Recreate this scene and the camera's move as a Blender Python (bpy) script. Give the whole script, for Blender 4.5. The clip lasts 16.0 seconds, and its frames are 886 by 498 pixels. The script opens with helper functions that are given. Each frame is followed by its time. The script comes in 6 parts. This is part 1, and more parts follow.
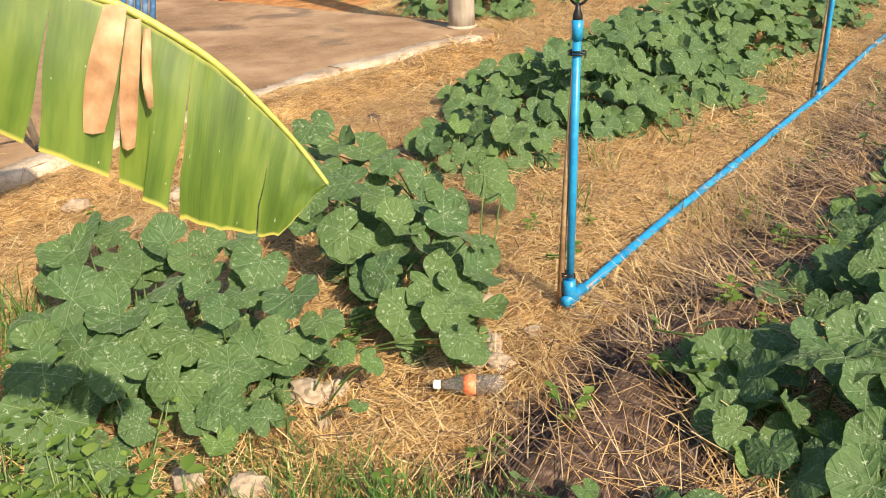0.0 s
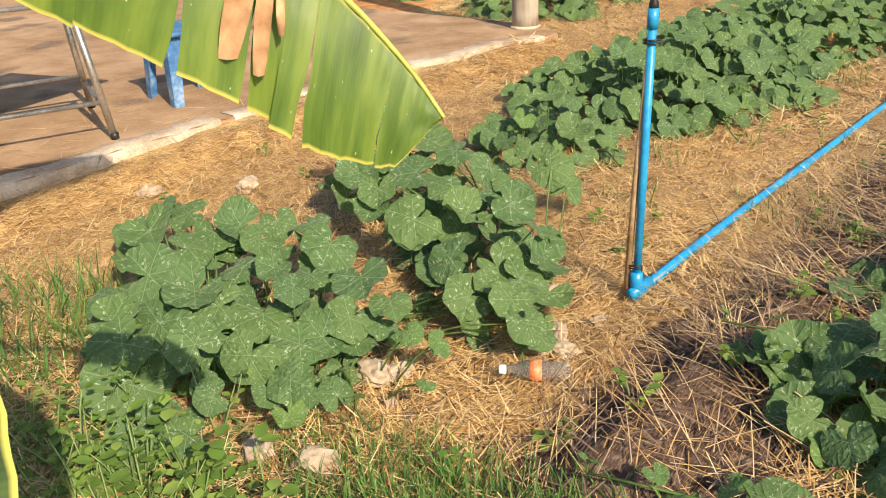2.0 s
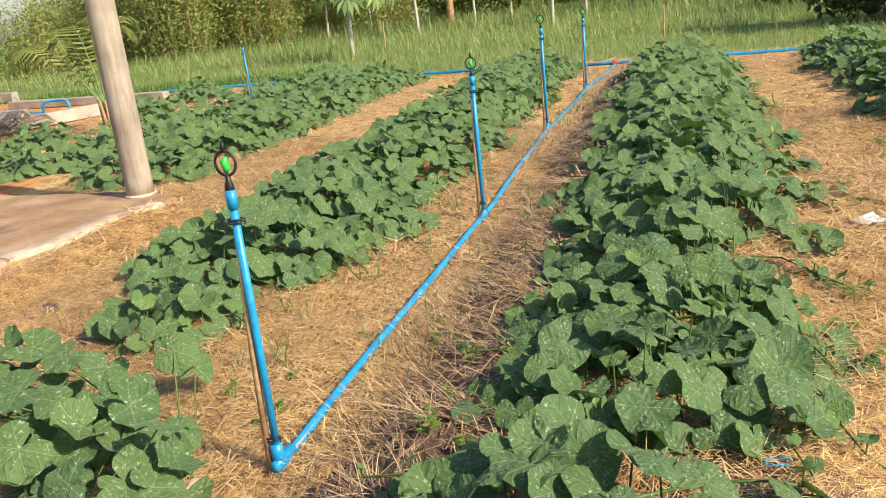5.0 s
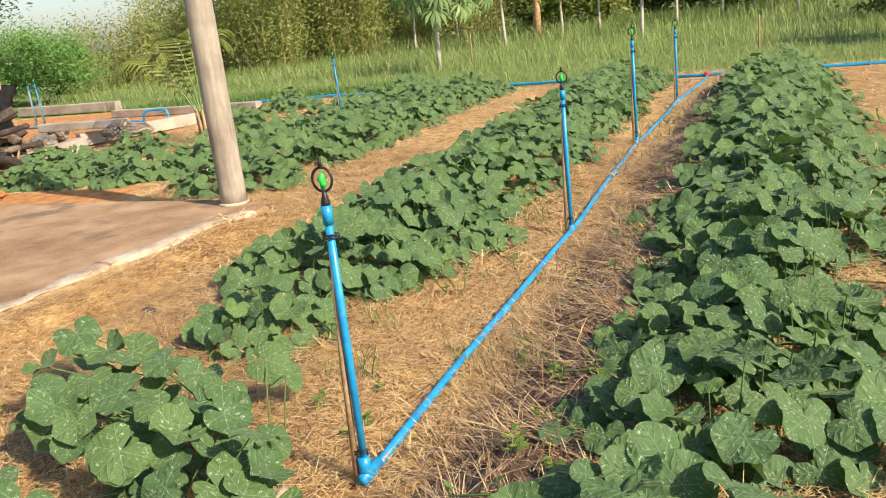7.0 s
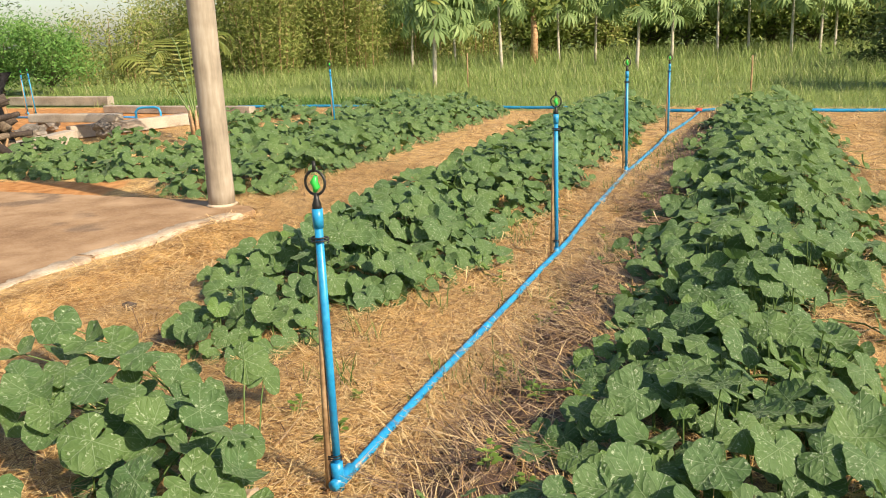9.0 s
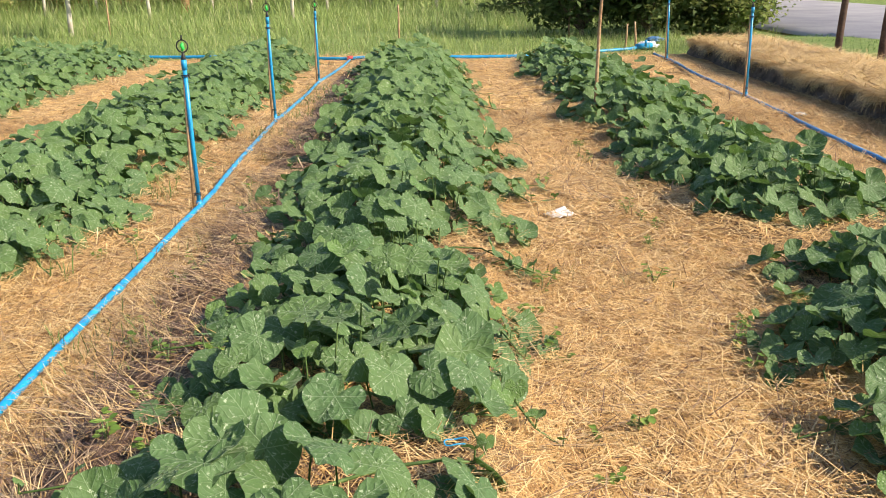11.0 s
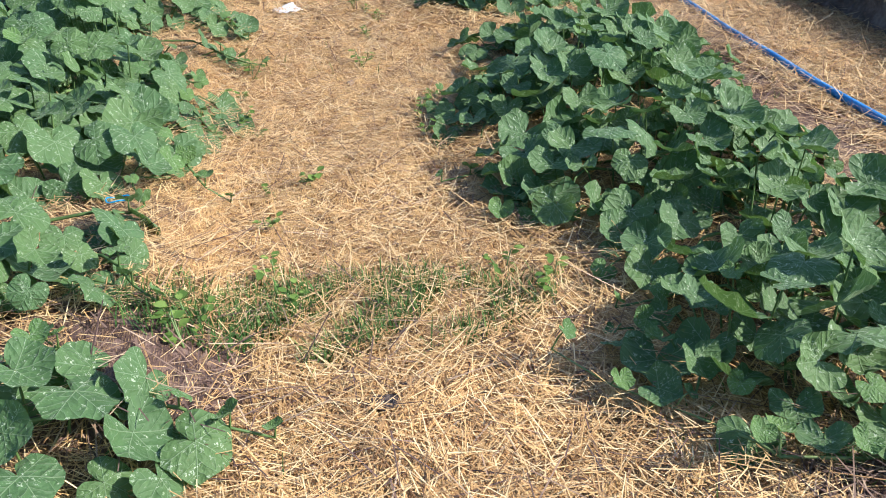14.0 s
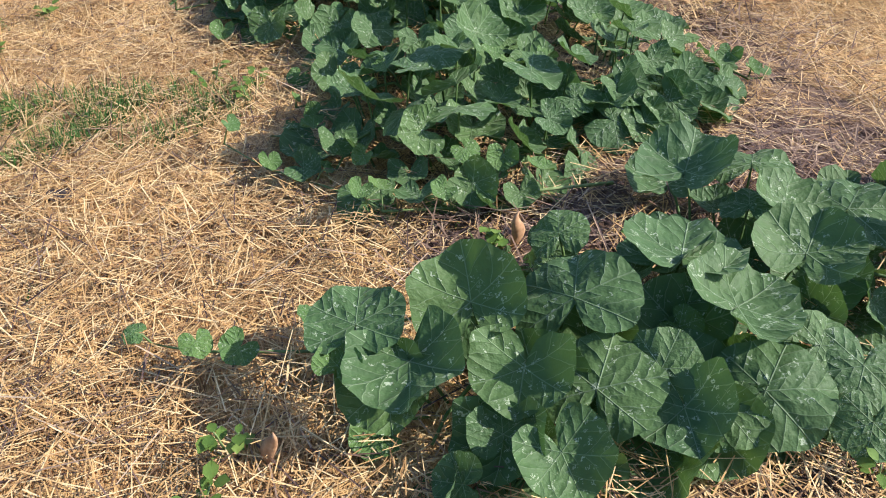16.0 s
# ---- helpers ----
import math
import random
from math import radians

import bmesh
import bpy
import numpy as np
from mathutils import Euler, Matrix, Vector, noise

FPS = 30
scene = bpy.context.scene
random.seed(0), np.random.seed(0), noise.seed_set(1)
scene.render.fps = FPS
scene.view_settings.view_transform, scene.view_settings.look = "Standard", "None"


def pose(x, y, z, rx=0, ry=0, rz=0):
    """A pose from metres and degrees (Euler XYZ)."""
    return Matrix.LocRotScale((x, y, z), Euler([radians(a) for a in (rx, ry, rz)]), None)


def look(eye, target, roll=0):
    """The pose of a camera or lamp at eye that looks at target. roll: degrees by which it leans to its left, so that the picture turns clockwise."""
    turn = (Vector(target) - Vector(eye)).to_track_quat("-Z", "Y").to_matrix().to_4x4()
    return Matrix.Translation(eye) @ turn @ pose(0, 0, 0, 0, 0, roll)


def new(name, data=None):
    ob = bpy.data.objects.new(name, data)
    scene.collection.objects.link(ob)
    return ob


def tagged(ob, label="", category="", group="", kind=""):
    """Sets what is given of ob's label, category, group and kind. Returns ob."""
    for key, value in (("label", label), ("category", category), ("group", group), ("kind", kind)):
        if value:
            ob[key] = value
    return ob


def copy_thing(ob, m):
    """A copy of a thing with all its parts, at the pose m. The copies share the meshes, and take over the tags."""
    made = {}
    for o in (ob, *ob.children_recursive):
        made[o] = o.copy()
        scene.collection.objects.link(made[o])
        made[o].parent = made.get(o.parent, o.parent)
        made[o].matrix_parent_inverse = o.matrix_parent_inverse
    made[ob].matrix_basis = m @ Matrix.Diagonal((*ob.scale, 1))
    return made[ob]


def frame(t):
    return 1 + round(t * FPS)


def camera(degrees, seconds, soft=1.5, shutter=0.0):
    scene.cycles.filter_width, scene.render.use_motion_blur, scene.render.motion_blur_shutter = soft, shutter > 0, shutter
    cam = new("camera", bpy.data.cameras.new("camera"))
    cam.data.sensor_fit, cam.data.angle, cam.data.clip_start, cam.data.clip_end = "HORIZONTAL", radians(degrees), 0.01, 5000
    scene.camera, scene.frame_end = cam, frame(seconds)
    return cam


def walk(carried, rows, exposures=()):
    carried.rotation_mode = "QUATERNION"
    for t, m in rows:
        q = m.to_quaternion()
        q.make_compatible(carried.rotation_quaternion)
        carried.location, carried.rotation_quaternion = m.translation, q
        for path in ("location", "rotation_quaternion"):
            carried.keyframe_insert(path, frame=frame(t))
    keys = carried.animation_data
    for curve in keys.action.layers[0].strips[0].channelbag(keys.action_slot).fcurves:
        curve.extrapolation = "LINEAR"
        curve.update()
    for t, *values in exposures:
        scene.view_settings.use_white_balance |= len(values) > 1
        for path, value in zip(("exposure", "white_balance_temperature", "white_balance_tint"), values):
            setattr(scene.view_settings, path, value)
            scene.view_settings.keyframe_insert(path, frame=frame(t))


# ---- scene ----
cam = camera(56.4, 16.0, 1.0)
PATH = [
    (0, (1.159, -2.157, 1.363), (0.045, -0.73, 0.514), -2.5),
    (0.5, (1.131, -2.165, 1.357), (-0.013, -0.814, 0.425), -2.8),
    (1, (1.123, -2.197, 1.3), (-0.067, -0.915, 0.33), -3.8),
    (1.5, (1.128, -2.212, 1.307), (-0.105, -0.95, 0.365), -3.3),
    (2, (1.143, -2.22, 1.316), (-0.072, -0.865, 0.485), -2.6),
    (2.5, (1.185, -2.152, 1.339), (0.194, -0.586, 0.585), -2.8),
    (3, (1.226, -2.115, 1.367), (0.463, -0.391, 0.7), -3.4),
    (3.5, (1.254, -2.106, 1.375), (0.619, -0.313, 0.757), -4.1),
    (3.7, (1.266, -2.093, 1.38), (0.677, -0.282, 0.767), -4.8),
    (5.8, (1.276, -2.08, 1.431), (0.687, -0.257, 0.855), -6.8),
    (6, (1.27, -2.077, 1.431), (0.662, -0.261, 0.858), -6.6),
    (6.5, (1.266, -2.075, 1.431), (0.624, -0.27, 0.858), -6.5),
    (7, (1.242, -2.08, 1.446), (0.49, -0.309, 0.899), -6.4),
    (7.5, (1.228, -2.111, 1.451), (0.359, -0.371, 0.982), -4.5),
    (8, (1.238, -2.134, 1.454), (0.341, -0.398, 1.028), -2.7),
    (8.5, (1.235, -2.136, 1.453), (0.338, -0.401, 1.02), -2.2),
    (9, (1.239, -2.109, 1.431), (0.523, -0.312, 0.924), -2.3),
    (9.5, (1.332, -2.056, 1.402), (0.985, -0.183, 0.793), -2.5),
    (9.7, (1.357, -2.055, 1.404), (1.104, -0.171, 0.785), -2.7),
    (11.8, (1.497, -2.02, 1.362), (1.613, -0.135, 0.705), -0.2),
    (12, (1.522, -2.021, 1.354), (1.663, -0.145, 0.675), -0.6),
    (12.5, (1.596, -2.023, 1.322), (1.807, -0.186, 0.56), -2.3),
    (13, (1.672, -2.129, 1.319), (1.952, -0.334, 0.482), -2.1),
    (13.5, (1.769, -2.297, 1.295), (2.11, -0.567, 0.351), -0.8),
    (14, (1.911, -2.431, 1.291), (2.335, -0.755, 0.285), 1.1),
    (14.5, (2.132, -2.561, 1.264), (2.591, -0.922, 0.216), 2.1),
    (15, (2.288, -2.683, 1.277), (2.752, -1.115, 0.125), -2.0),
    (15.5, (2.374, -2.838, 1.264), (2.874, -1.35, 0.025), -1.8),
    (16, (2.48, -2.954, 1.263), (3.024, -1.491, 0.012), 1.3),
]
EXPOSURES = [(0.0, 0.52, 6650, 12), (2.5, 0.53, 6650, 12), (3.5, 0.56, 6350, 13), (7.0, 0.56, 6350, 13), (8.5, 0.53, 6750, 12), (9.7, 0.58, 6800, 11), (12.0, 0.8, 5750, 14), (14.5, 0.72, 5300, 14), (16.0, 0.57, 5450, 15)]
walk(cam, [(t, look(eye, target, roll)) for t, eye, target, roll in PATH], EXPOSURES)

# ---- light ----
SUN_WAY = Vector((0.94, -0.34, 0.74)).normalized()
sun = new("sun", bpy.data.lights.new("sun", "SUN"))
sun.data.energy, sun.data.angle, sun.data.color = 5.0, radians(0.6), (1.0, 0.86, 0.66)
sun.matrix_world = look(SUN_WAY * 30, (0, 0, 0))
world = bpy.data.worlds.new("sky")
scene.world = world
world.use_nodes = True
sky = world.node_tree.nodes.new("ShaderNodeTexSky")
sky.sky_type, sky.sun_disc = "NISHITA", False
sky.sun_elevation, sky.sun_rotation = math.asin(SUN_WAY.z), math.atan2(SUN_WAY.x, SUN_WAY.y)
sky.air_density, sky.dust_density, sky.ozone_density = 1.0, 1.6, 1.0
world.node_tree.links.new(sky.outputs[0], world.node_tree.nodes["Background"].inputs[0])
world.node_tree.nodes["Background"].inputs[1].default_value = 0.115


# ---- node helpers ----
class Nodes:
    """A new node material, with short calls for its nodes."""

    def __init__(self, name, rough=0.7, metal=0.0, spec=0.5):
        self.mat = bpy.data.materials.new(name)
        self.mat.use_nodes = True
        self.tree = self.mat.node_tree
        self.bsdf = self.tree.nodes["Principled BSDF"]
        self.out = self.tree.nodes["Material Output"]
        self.bsdf.inputs["Roughness"].default_value = rough
        self.bsdf.inputs["Metallic"].default_value = metal
        self.bsdf.inputs["Specular IOR Level"].default_value = spec

    def link(self, a, b):
        self.tree.links.new(a, b)

    def put(self, socket, v):
        if isinstance(v, bpy.types.NodeSocket):
            self.link(v, socket)
        else:
            socket.default_value = v

    def coord(self, kind="Object"):
        return self.tree.nodes.new("ShaderNodeTexCoord").outputs[kind]

    def math(self, op, a, b=0.0, c=0.0):
        n = self.tree.nodes.new("ShaderNodeMath")
        n.operation = op
        for s, v in zip(n.inputs, (a, b, c)):
            self.put(s, v)
        return n.outputs[0]

    def noise(self, vec, scale, detail=3.0, rough=0.55):
        n = self.tree.nodes.new("ShaderNodeTexNoise")
        self.link(vec, n.inputs["Vector"])
        n.inputs["Scale"].default_value, n.inputs["Detail"].default_value, n.inputs["Roughness"].default_value = scale, detail, rough
        return n.outputs["Fac"]

    def stretch(self, vec, scale, turn=0.0, shift=None):
        n = self.tree.nodes.new("ShaderNodeMapping")
        self.link(vec, n.inputs["Vector"])
        n.inputs["Scale"].default_value = scale
        n.inputs["Rotation"].default_value = (0, 0, turn)
        if shift is not None:
            self.link(shift, n.inputs["Location"])
        return n.outputs[0]

    def ramp(self, fac, *stops):
        n = self.tree.nodes.new("ShaderNodeValToRGB")
        e = n.color_ramp.elements
        while len(e) < len(stops):
            e.new(0.5)
        for el, (p, c) in zip(e, stops):
            el.position = p
            el.color = (*c, 1) if not isinstance(c, (int, float)) else (c, c, c, 1)
        self.put(n.inputs[0], fac)
        return n.outputs[0]

    def mix(self, fac, a, b, blend="MIX"):
        n = self.tree.nodes.new("ShaderNodeMix")
        n.data_type, n.blend_type = "RGBA", blend
        self.put(n.inputs[0], fac)
        for s, v in ((n.inputs[6], a), (n.inputs[7], b)):
            self.put(s, (*v, 1) if isinstance(v, tuple) and len(v) == 3 else v)
        return n.outputs[2]

    def attr(self, name):
        n = self.tree.nodes.new("ShaderNodeAttribute")
        n.attribute_name = name
        return n.outputs["Color"]

    def any(self):
        return self.tree.nodes.new("ShaderNodeObjectInfo").outputs["Random"]

    def island(self):
        return self.tree.nodes.new("ShaderNodeNewGeometry").outputs["Random Per Island"]

    def bump(self, height, strength, distance=0.01):
        n = self.tree.nodes.new("ShaderNodeBump")
        self.link(height, n.inputs["Height"])
        n.inputs["Strength"].default_value, n.inputs["Distance"].default_value = strength, distance
        self.link(n.outputs[0], self.bsdf.inputs["Normal"])
        return n.outputs[0]

    def color(self, c):
        self.put(self.bsdf.inputs["Base Color"], c)

    def translucent(self, c, share):
        """Let part of the light pass through a thin leaf."""
        t = self.tree.nodes.new("ShaderNodeBsdfTranslucent")
        self.put(t.inputs[0], (*c, 1) if isinstance(c, tuple) else c)
        m = self.tree.nodes.new("ShaderNodeMixShader")
        self.put(m.inputs[0], share)
        self.link(self.bsdf.outputs[0], m.inputs[1])
        self.link(t.outputs[0], m.inputs[2])
        self.link(m.outputs[0], self.out.inputs[0])


def mottled(name, dark, mid, light, scale=6.0, fine=60.0, rough=0.75, bump=0.3, depth=0.004, metal=0.0, spec=0.4, vary=0.0):
    n = Nodes(name, rough, metal, spec)
    v = n.coord()
    big, small = n.noise(v, scale, 4), n.noise(v, fine, 3)
    f = n.math("ADD", n.math("MULTIPLY", big, 0.65), n.math("MULTIPLY", small, 0.35))
    c = n.ramp(f, (0.36, dark), (0.5, mid), (0.64, light))
    if vary:
        c = n.mix(n.math("MULTIPLY", n.any(), vary), c, tuple(0.45 * x for x in dark))
    n.color(c)
    n.bump(small, bump, depth)
    return n.mat


def strands(name, *stops, rough=0.7, share=0.0, glow=(0.3, 0.3, 0.1), spec=0.3):
    """Many loose blades in one mesh: a colour for each blade."""
    n = Nodes(name, rough, 0, spec)
    r = n.island()
    c = n.ramp(r, *stops)
    c = n.mix(n.ramp(n.noise(n.coord(), 1.3, 2), (0.40, 0.0), (0.70, 0.35)), c, n.mix(0.6, c, stops[0][1]))
    c = n.mix(n.ramp(n.noise(n.coord(), 6.5, 3), (0.48, 0.0), (0.66, 0.4)), c, n.mix(0.6, c, stops[0][1]))
    n.color(c)
    if share:
        n.translucent(n.mix(0.5, c, glow), share)
    return n.mat


def pumpkin_leaf_material(name, tone, joined=False):
    """Dark green, with pale veins and scattered whitish flecks along them."""
    n = Nodes(name, 0.62, 0, 0.32)
    uv = n.coord("UV")
    r = n.island() if joined else n.any()
    sep = n.tree.nodes.new("ShaderNodeSeparateXYZ")
    n.link(uv, sep.inputs[0])
    x, y = sep.outputs[0], sep.outputs[1]
    radius = n.math("SQRT", n.math("ADD", n.math("MULTIPLY", x, x), n.math("MULTIPLY", y, y)))
    ang = n.math("ARCTAN2", x, y)
    ray = n.math("ABSOLUTE", n.math("SUBTRACT", n.math("MODULO", n.math("ADD", ang, 10.472), 1.0472), 0.5236))
    across = n.math("MULTIPLY", n.math("SUBTRACT", 0.5236, ray), radius)
    vein = n.math("SUBTRACT", 1.0, n.math("SMOOTH_MIN", n.math("MULTIPLY", across, 66.0), 1.0, 0.3))
    wave = n.math("ABSOLUTE", n.math("SINE", n.math("ADD", n.math("MULTIPLY", radius, 12.5), n.math("ADD", n.math("MULTIPLY", across, -13.0), n.math("MULTIPLY", n.noise(uv, 3.0, 2), 2.0)))))
    side = n.ramp(wave, (0.04, 0.5), (0.16, 0.0))
    v = n.tree.nodes.new("ShaderNodeTexVoronoi")
    warp = n.tree.nodes.new("ShaderNodeVectorMath")
    warp.operation = "MULTIPLY_ADD"
    nz = n.tree.nodes.new("ShaderNodeTexNoise")
    n.link(uv, nz.inputs["Vector"])
    nz.inputs["Scale"].default_value = 13.0
    n.link(nz.outputs["Color"], warp.inputs[0])
    warp.inputs[1].default_value = (0.34, 0.34, 0.0)
    comb = n.tree.nodes.new("ShaderNodeCombineXYZ")
    n.put(comb.inputs[0], n.math("ADD", x, n.math("MULTIPLY", r, 37.0)))
    n.put(comb.inputs[1], n.math("ADD", y, n.math("MULTIPLY", r, 91.0)))
    n.link(comb.outputs[0], warp.inputs[2])
    n.link(warp.outputs[0], v.inputs["Vector"])
    v.inputs["Scale"].default_value = 8.0
    keep = n.ramp(v.outputs["Color"], (0.31, 0.0), (0.45, 1.0))
    fleck = n.math("MULTIPLY", n.ramp(v.outputs["Distance"], (0.16, 1.0), (0.30, 0.0)), keep)
    fleck = n.math("MULTIPLY", fleck, n.ramp(n.noise(comb.outputs[0], 3.1, 2), (0.30, 0.6), (0.5, 1.0)))
    fleck = n.math("MULTIPLY", fleck, n.ramp(n.math("MINIMUM", across, n.math("MULTIPLY", n.math("ABSOLUTE", n.math("SUBTRACT", across, 0.16)), 1.4)), (0.06, 1.0), (0.22, 0.45)))
    blot = n.noise(comb.outputs[0], 2.6, 4)
    base = n.mix(blot, tuple(0.62 * c for c in tone), tuple(1.3 * c for c in tone))
    base = n.mix(n.math("MULTIPLY", r, 0.55), base, (tone[0] * 1.55, tone[1] * 1.3, tone[2] * 0.95))
    c = n.mix(n.math("MULTIPLY", n.math("MAXIMUM", vein, side), 0.72), base, (0.32, 0.43, 0.24))
    c = n.mix(n.math("MULTIPLY", fleck, 0.7), c, (0.60, 0.69, 0.48))
    n.color(c)
    quilt = n.math("ADD", n.noise(comb.outputs[0], 7.5, 2.5), n.math("MULTIPLY", n.math("SQRT", wave), 0.6))
    quilt = n.math("SUBTRACT", quilt, n.math("MULTIPLY", vein, 0.6))
    n.bump(quilt, 0.48, 0.010)
    n.bsdf.inputs["Sheen Weight"].default_value = 0.20
    n.bsdf.inputs["Sheen Roughness"].default_value = 0.4
    n.bsdf.inputs["Sheen Tint"].default_value = (0.72, 0.86, 0.55, 1)
    n.translucent(n.mix(0.35, c, (0.22, 0.42, 0.03)), 0.22)
    return n.mat


# ---- materials ----
STRAW = strands("straw", (0.0, (0.15, 0.085, 0.042)), (0.22, (0.44, 0.26, 0.10)), (0.6, (0.73, 0.47, 0.18)), (0.93, (0.92, 0.71, 0.365)), rough=0.5, spec=0.4)
MULCH = strands("brown mulch straw", (0.0, (0.06, 0.037, 0.031)), (0.45, (0.18, 0.115, 0.085)), (0.8, (0.37, 0.25, 0.16)), (1.0, (0.68, 0.51, 0.32)), rough=0.6)
GRASS = strands("grass", (0.0, (0.17, 0.26, 0.07)), (0.5, (0.32, 0.43, 0.13)), (0.85, (0.46, 0.53, 0.21)), (1.0, (0.66, 0.62, 0.34)), share=0.4)
LAWN = strands("short green grass", (0.0, (0.045, 0.125, 0.025)), (0.6, (0.095, 0.215, 0.042)), (1.0, (0.19, 0.32, 0.075)), share=0.25)
WEED = strands("weed leaves", (0.0, (0.075, 0.15, 0.025)), (0.5, (0.15, 0.26, 0.045)), (1.0, (0.26, 0.37, 0.08)), share=0.3)
LEAF = pumpkin_leaf_material("pumpkin leaf", (0.077, 0.150, 0.053))
LEAF_FAR = pumpkin_leaf_material("pumpkin leaf crowd", (0.081, 0.156, 0.050), True)
LEAF_YOUNG = pumpkin_leaf_material("young pumpkin leaf", (0.092, 0.182, 0.050))
PETIOLE = mottled("pumpkin leaf stalk", (0.05, 0.095, 0.02), (0.085, 0.15, 0.035), (0.15, 0.22, 0.065), 9, 90, 0.6)
STEM = mottled("pumpkin stem", (0.10, 0.16, 0.045), (0.17, 0.245, 0.08), (0.28, 0.35, 0.14), 9, 90, 0.6)
RIB = mottled("banana midrib", (0.30, 0.34, 0.06), (0.42, 0.45, 0.09), (0.55, 0.55, 0.16), 9, 90, 0.5)
PVC = mottled("blue pipe", (0.008, 0.20, 0.44), (0.012, 0.27, 0.55), (0.03, 0.35, 0.62), 5, 60, 0.36, 0.06, 0.001, spec=0.5)
PVC_OLD = mottled("sun-bleached blue pipe", (0.03, 0.17, 0.42), (0.05, 0.23, 0.52), (0.12, 0.33, 0.60), 5, 60, 0.45, 0.06, 0.001)
BLACK = mottled("black plastic", (0.012, 0.012, 0.012), (0.02, 0.02, 0.02), (0.04, 0.04, 0.04), 12, 80, 0.4, 0.1, 0.001)
GREEN = mottled("green plastic", (0.02, 0.42, 0.05), (0.03, 0.52, 0.07), (0.05, 0.60, 0.10), 12, 80, 0.35, 0.05, 0.001)
RED = mottled("red tape", (0.45, 0.03, 0.03), (0.60, 0.06, 0.05), (0.70, 0.10, 0.08), 12, 80, 0.5)
BAMBOO = mottled("dry cane", (0.24, 0.14, 0.07), (0.38, 0.24, 0.125), (0.54, 0.38, 0.22), 7, 50, 0.6)
WOOD = mottled("weathered wood", (0.026, 0.02, 0.017), (0.062, 0.046, 0.036), (0.14, 0.108, 0.08), 5, 45, 0.85, 0.8, 0.01)
POST = mottled("dark post wood", (0.035, 0.02, 0.014), (0.065, 0.04, 0.028), (0.11, 0.07, 0.05), 5, 45, 0.8, 0.6, 0.006)
CONCRETE = mottled("pale concrete", (0.26, 0.22, 0.175), (0.40, 0.345, 0.275), (0.50, 0.44, 0.36), 3, 40, 0.85, 0.5, 0.004)
MORTAR = mottled("worn mortar", (0.30, 0.22, 0.15), (0.46, 0.365, 0.26), (0.62, 0.53, 0.41), 5, 60, 0.85, 0.6, 0.004)
CLAY = mottled("orange clay", (0.38, 0.14, 0.04), (0.52, 0.21, 0.07), (0.62, 0.30, 0.12), 4, 30, 0.95, 0.8, 0.02)
STONE = mottled("pale stone", (0.30, 0.22, 0.15), (0.42, 0.33, 0.23), (0.54, 0.46, 0.35), 7, 50, 0.9, 0.6, 0.004)
GREY_STONE = mottled("grey stone", (0.10, 0.09, 0.08), (0.19, 0.17, 0.145), (0.30, 0.27, 0.23), 7, 50, 0.9, 0.8, 0.006)
STEEL = mottled("worn steel", (0.28, 0.26, 0.23), (0.45, 0.42, 0.38), (0.60, 0.57, 0.52), 9, 70, 0.38, 0.15, 0.001, metal=0.85)
BLUE_PLASTIC = mottled("faded blue plastic", (0.03, 0.11, 0.26), (0.06, 0.17, 0.36), (0.24, 0.36, 0.50), 7, 40, 0.55, 0.2, 0.001)
WHITE_PLASTIC = mottled("dirty white plastic", (0.42, 0.42, 0.42), (0.66, 0.67, 0.68), (0.78, 0.79, 0.80), 7, 40, 0.5, 0.4, 0.004)
OLD_PLASTIC = mottled("grimy grey plastic", (0.16, 0.15, 0.14), (0.30, 0.285, 0.265), (0.44, 0.42, 0.39), 7, 40, 0.6, 0.4, 0.004)
NET = mottled("black shade net", (0.018, 0.018, 0.019), (0.034, 0.033, 0.034), (0.06, 0.058, 0.055), 5, 260, 0.85, 0.8, 0.002)
BARK = mottled("bark", (0.07, 0.05, 0.035), (0.15, 0.115, 0.08), (0.27, 0.22, 0.16), 5, 40, 0.9, 0.9, 0.015)
PAPAYA_BARK = mottled("pale papaya bark", (0.30, 0.26, 0.20), (0.46, 0.42, 0.34), (0.60, 0.56, 0.47), 5, 40, 0.85, 0.6, 0.01)
DEAD = mottled("dead banana leaf", (0.26, 0.13, 0.06), (0.45, 0.27, 0.14), (0.62, 0.43, 0.26), 9, 60, 0.8, 0.4, 0.003)
CROWN = strands("tree leaves", (0.0, (0.11, 0.175, 0.04)), (0.5, (0.22, 0.31, 0.075)), (1.0, (0.37, 0.44, 0.14)), share=0.5)
CROWN_DARK = strands("dark tree leaves", (0.0, (0.04, 0.075, 0.022)), (0.6, (0.08, 0.135, 0.038)), (1.0, (0.16, 0.21, 0.07)), share=0.4)
CROWN_BRIGHT = strands("bright shrub leaves", (0.0, (0.08, 0.21, 0.04)), (0.6, (0.16, 0.34, 0.075)), (1.0, (0.27, 0.44, 0.12)), share=0.3)
CROWN_BAMBOO = strands("bamboo leaves", (0.0, (0.15, 0.21, 0.05)), (0.4, (0.30, 0.38, 0.095)), (0.8, (0.44, 0.48, 0.15)), (1.0, (0.58, 0.52, 0.24)), share=0.45)
PAPAYA_LEAF = strands("papaya leaves", (0.0, (0.12, 0.20, 0.07)), (0.6, (0.23, 0.34, 0.12)), (0.93, (0.34, 0.45, 0.18)), (1.0, (0.5, 0.42, 0.05)), share=0.3)
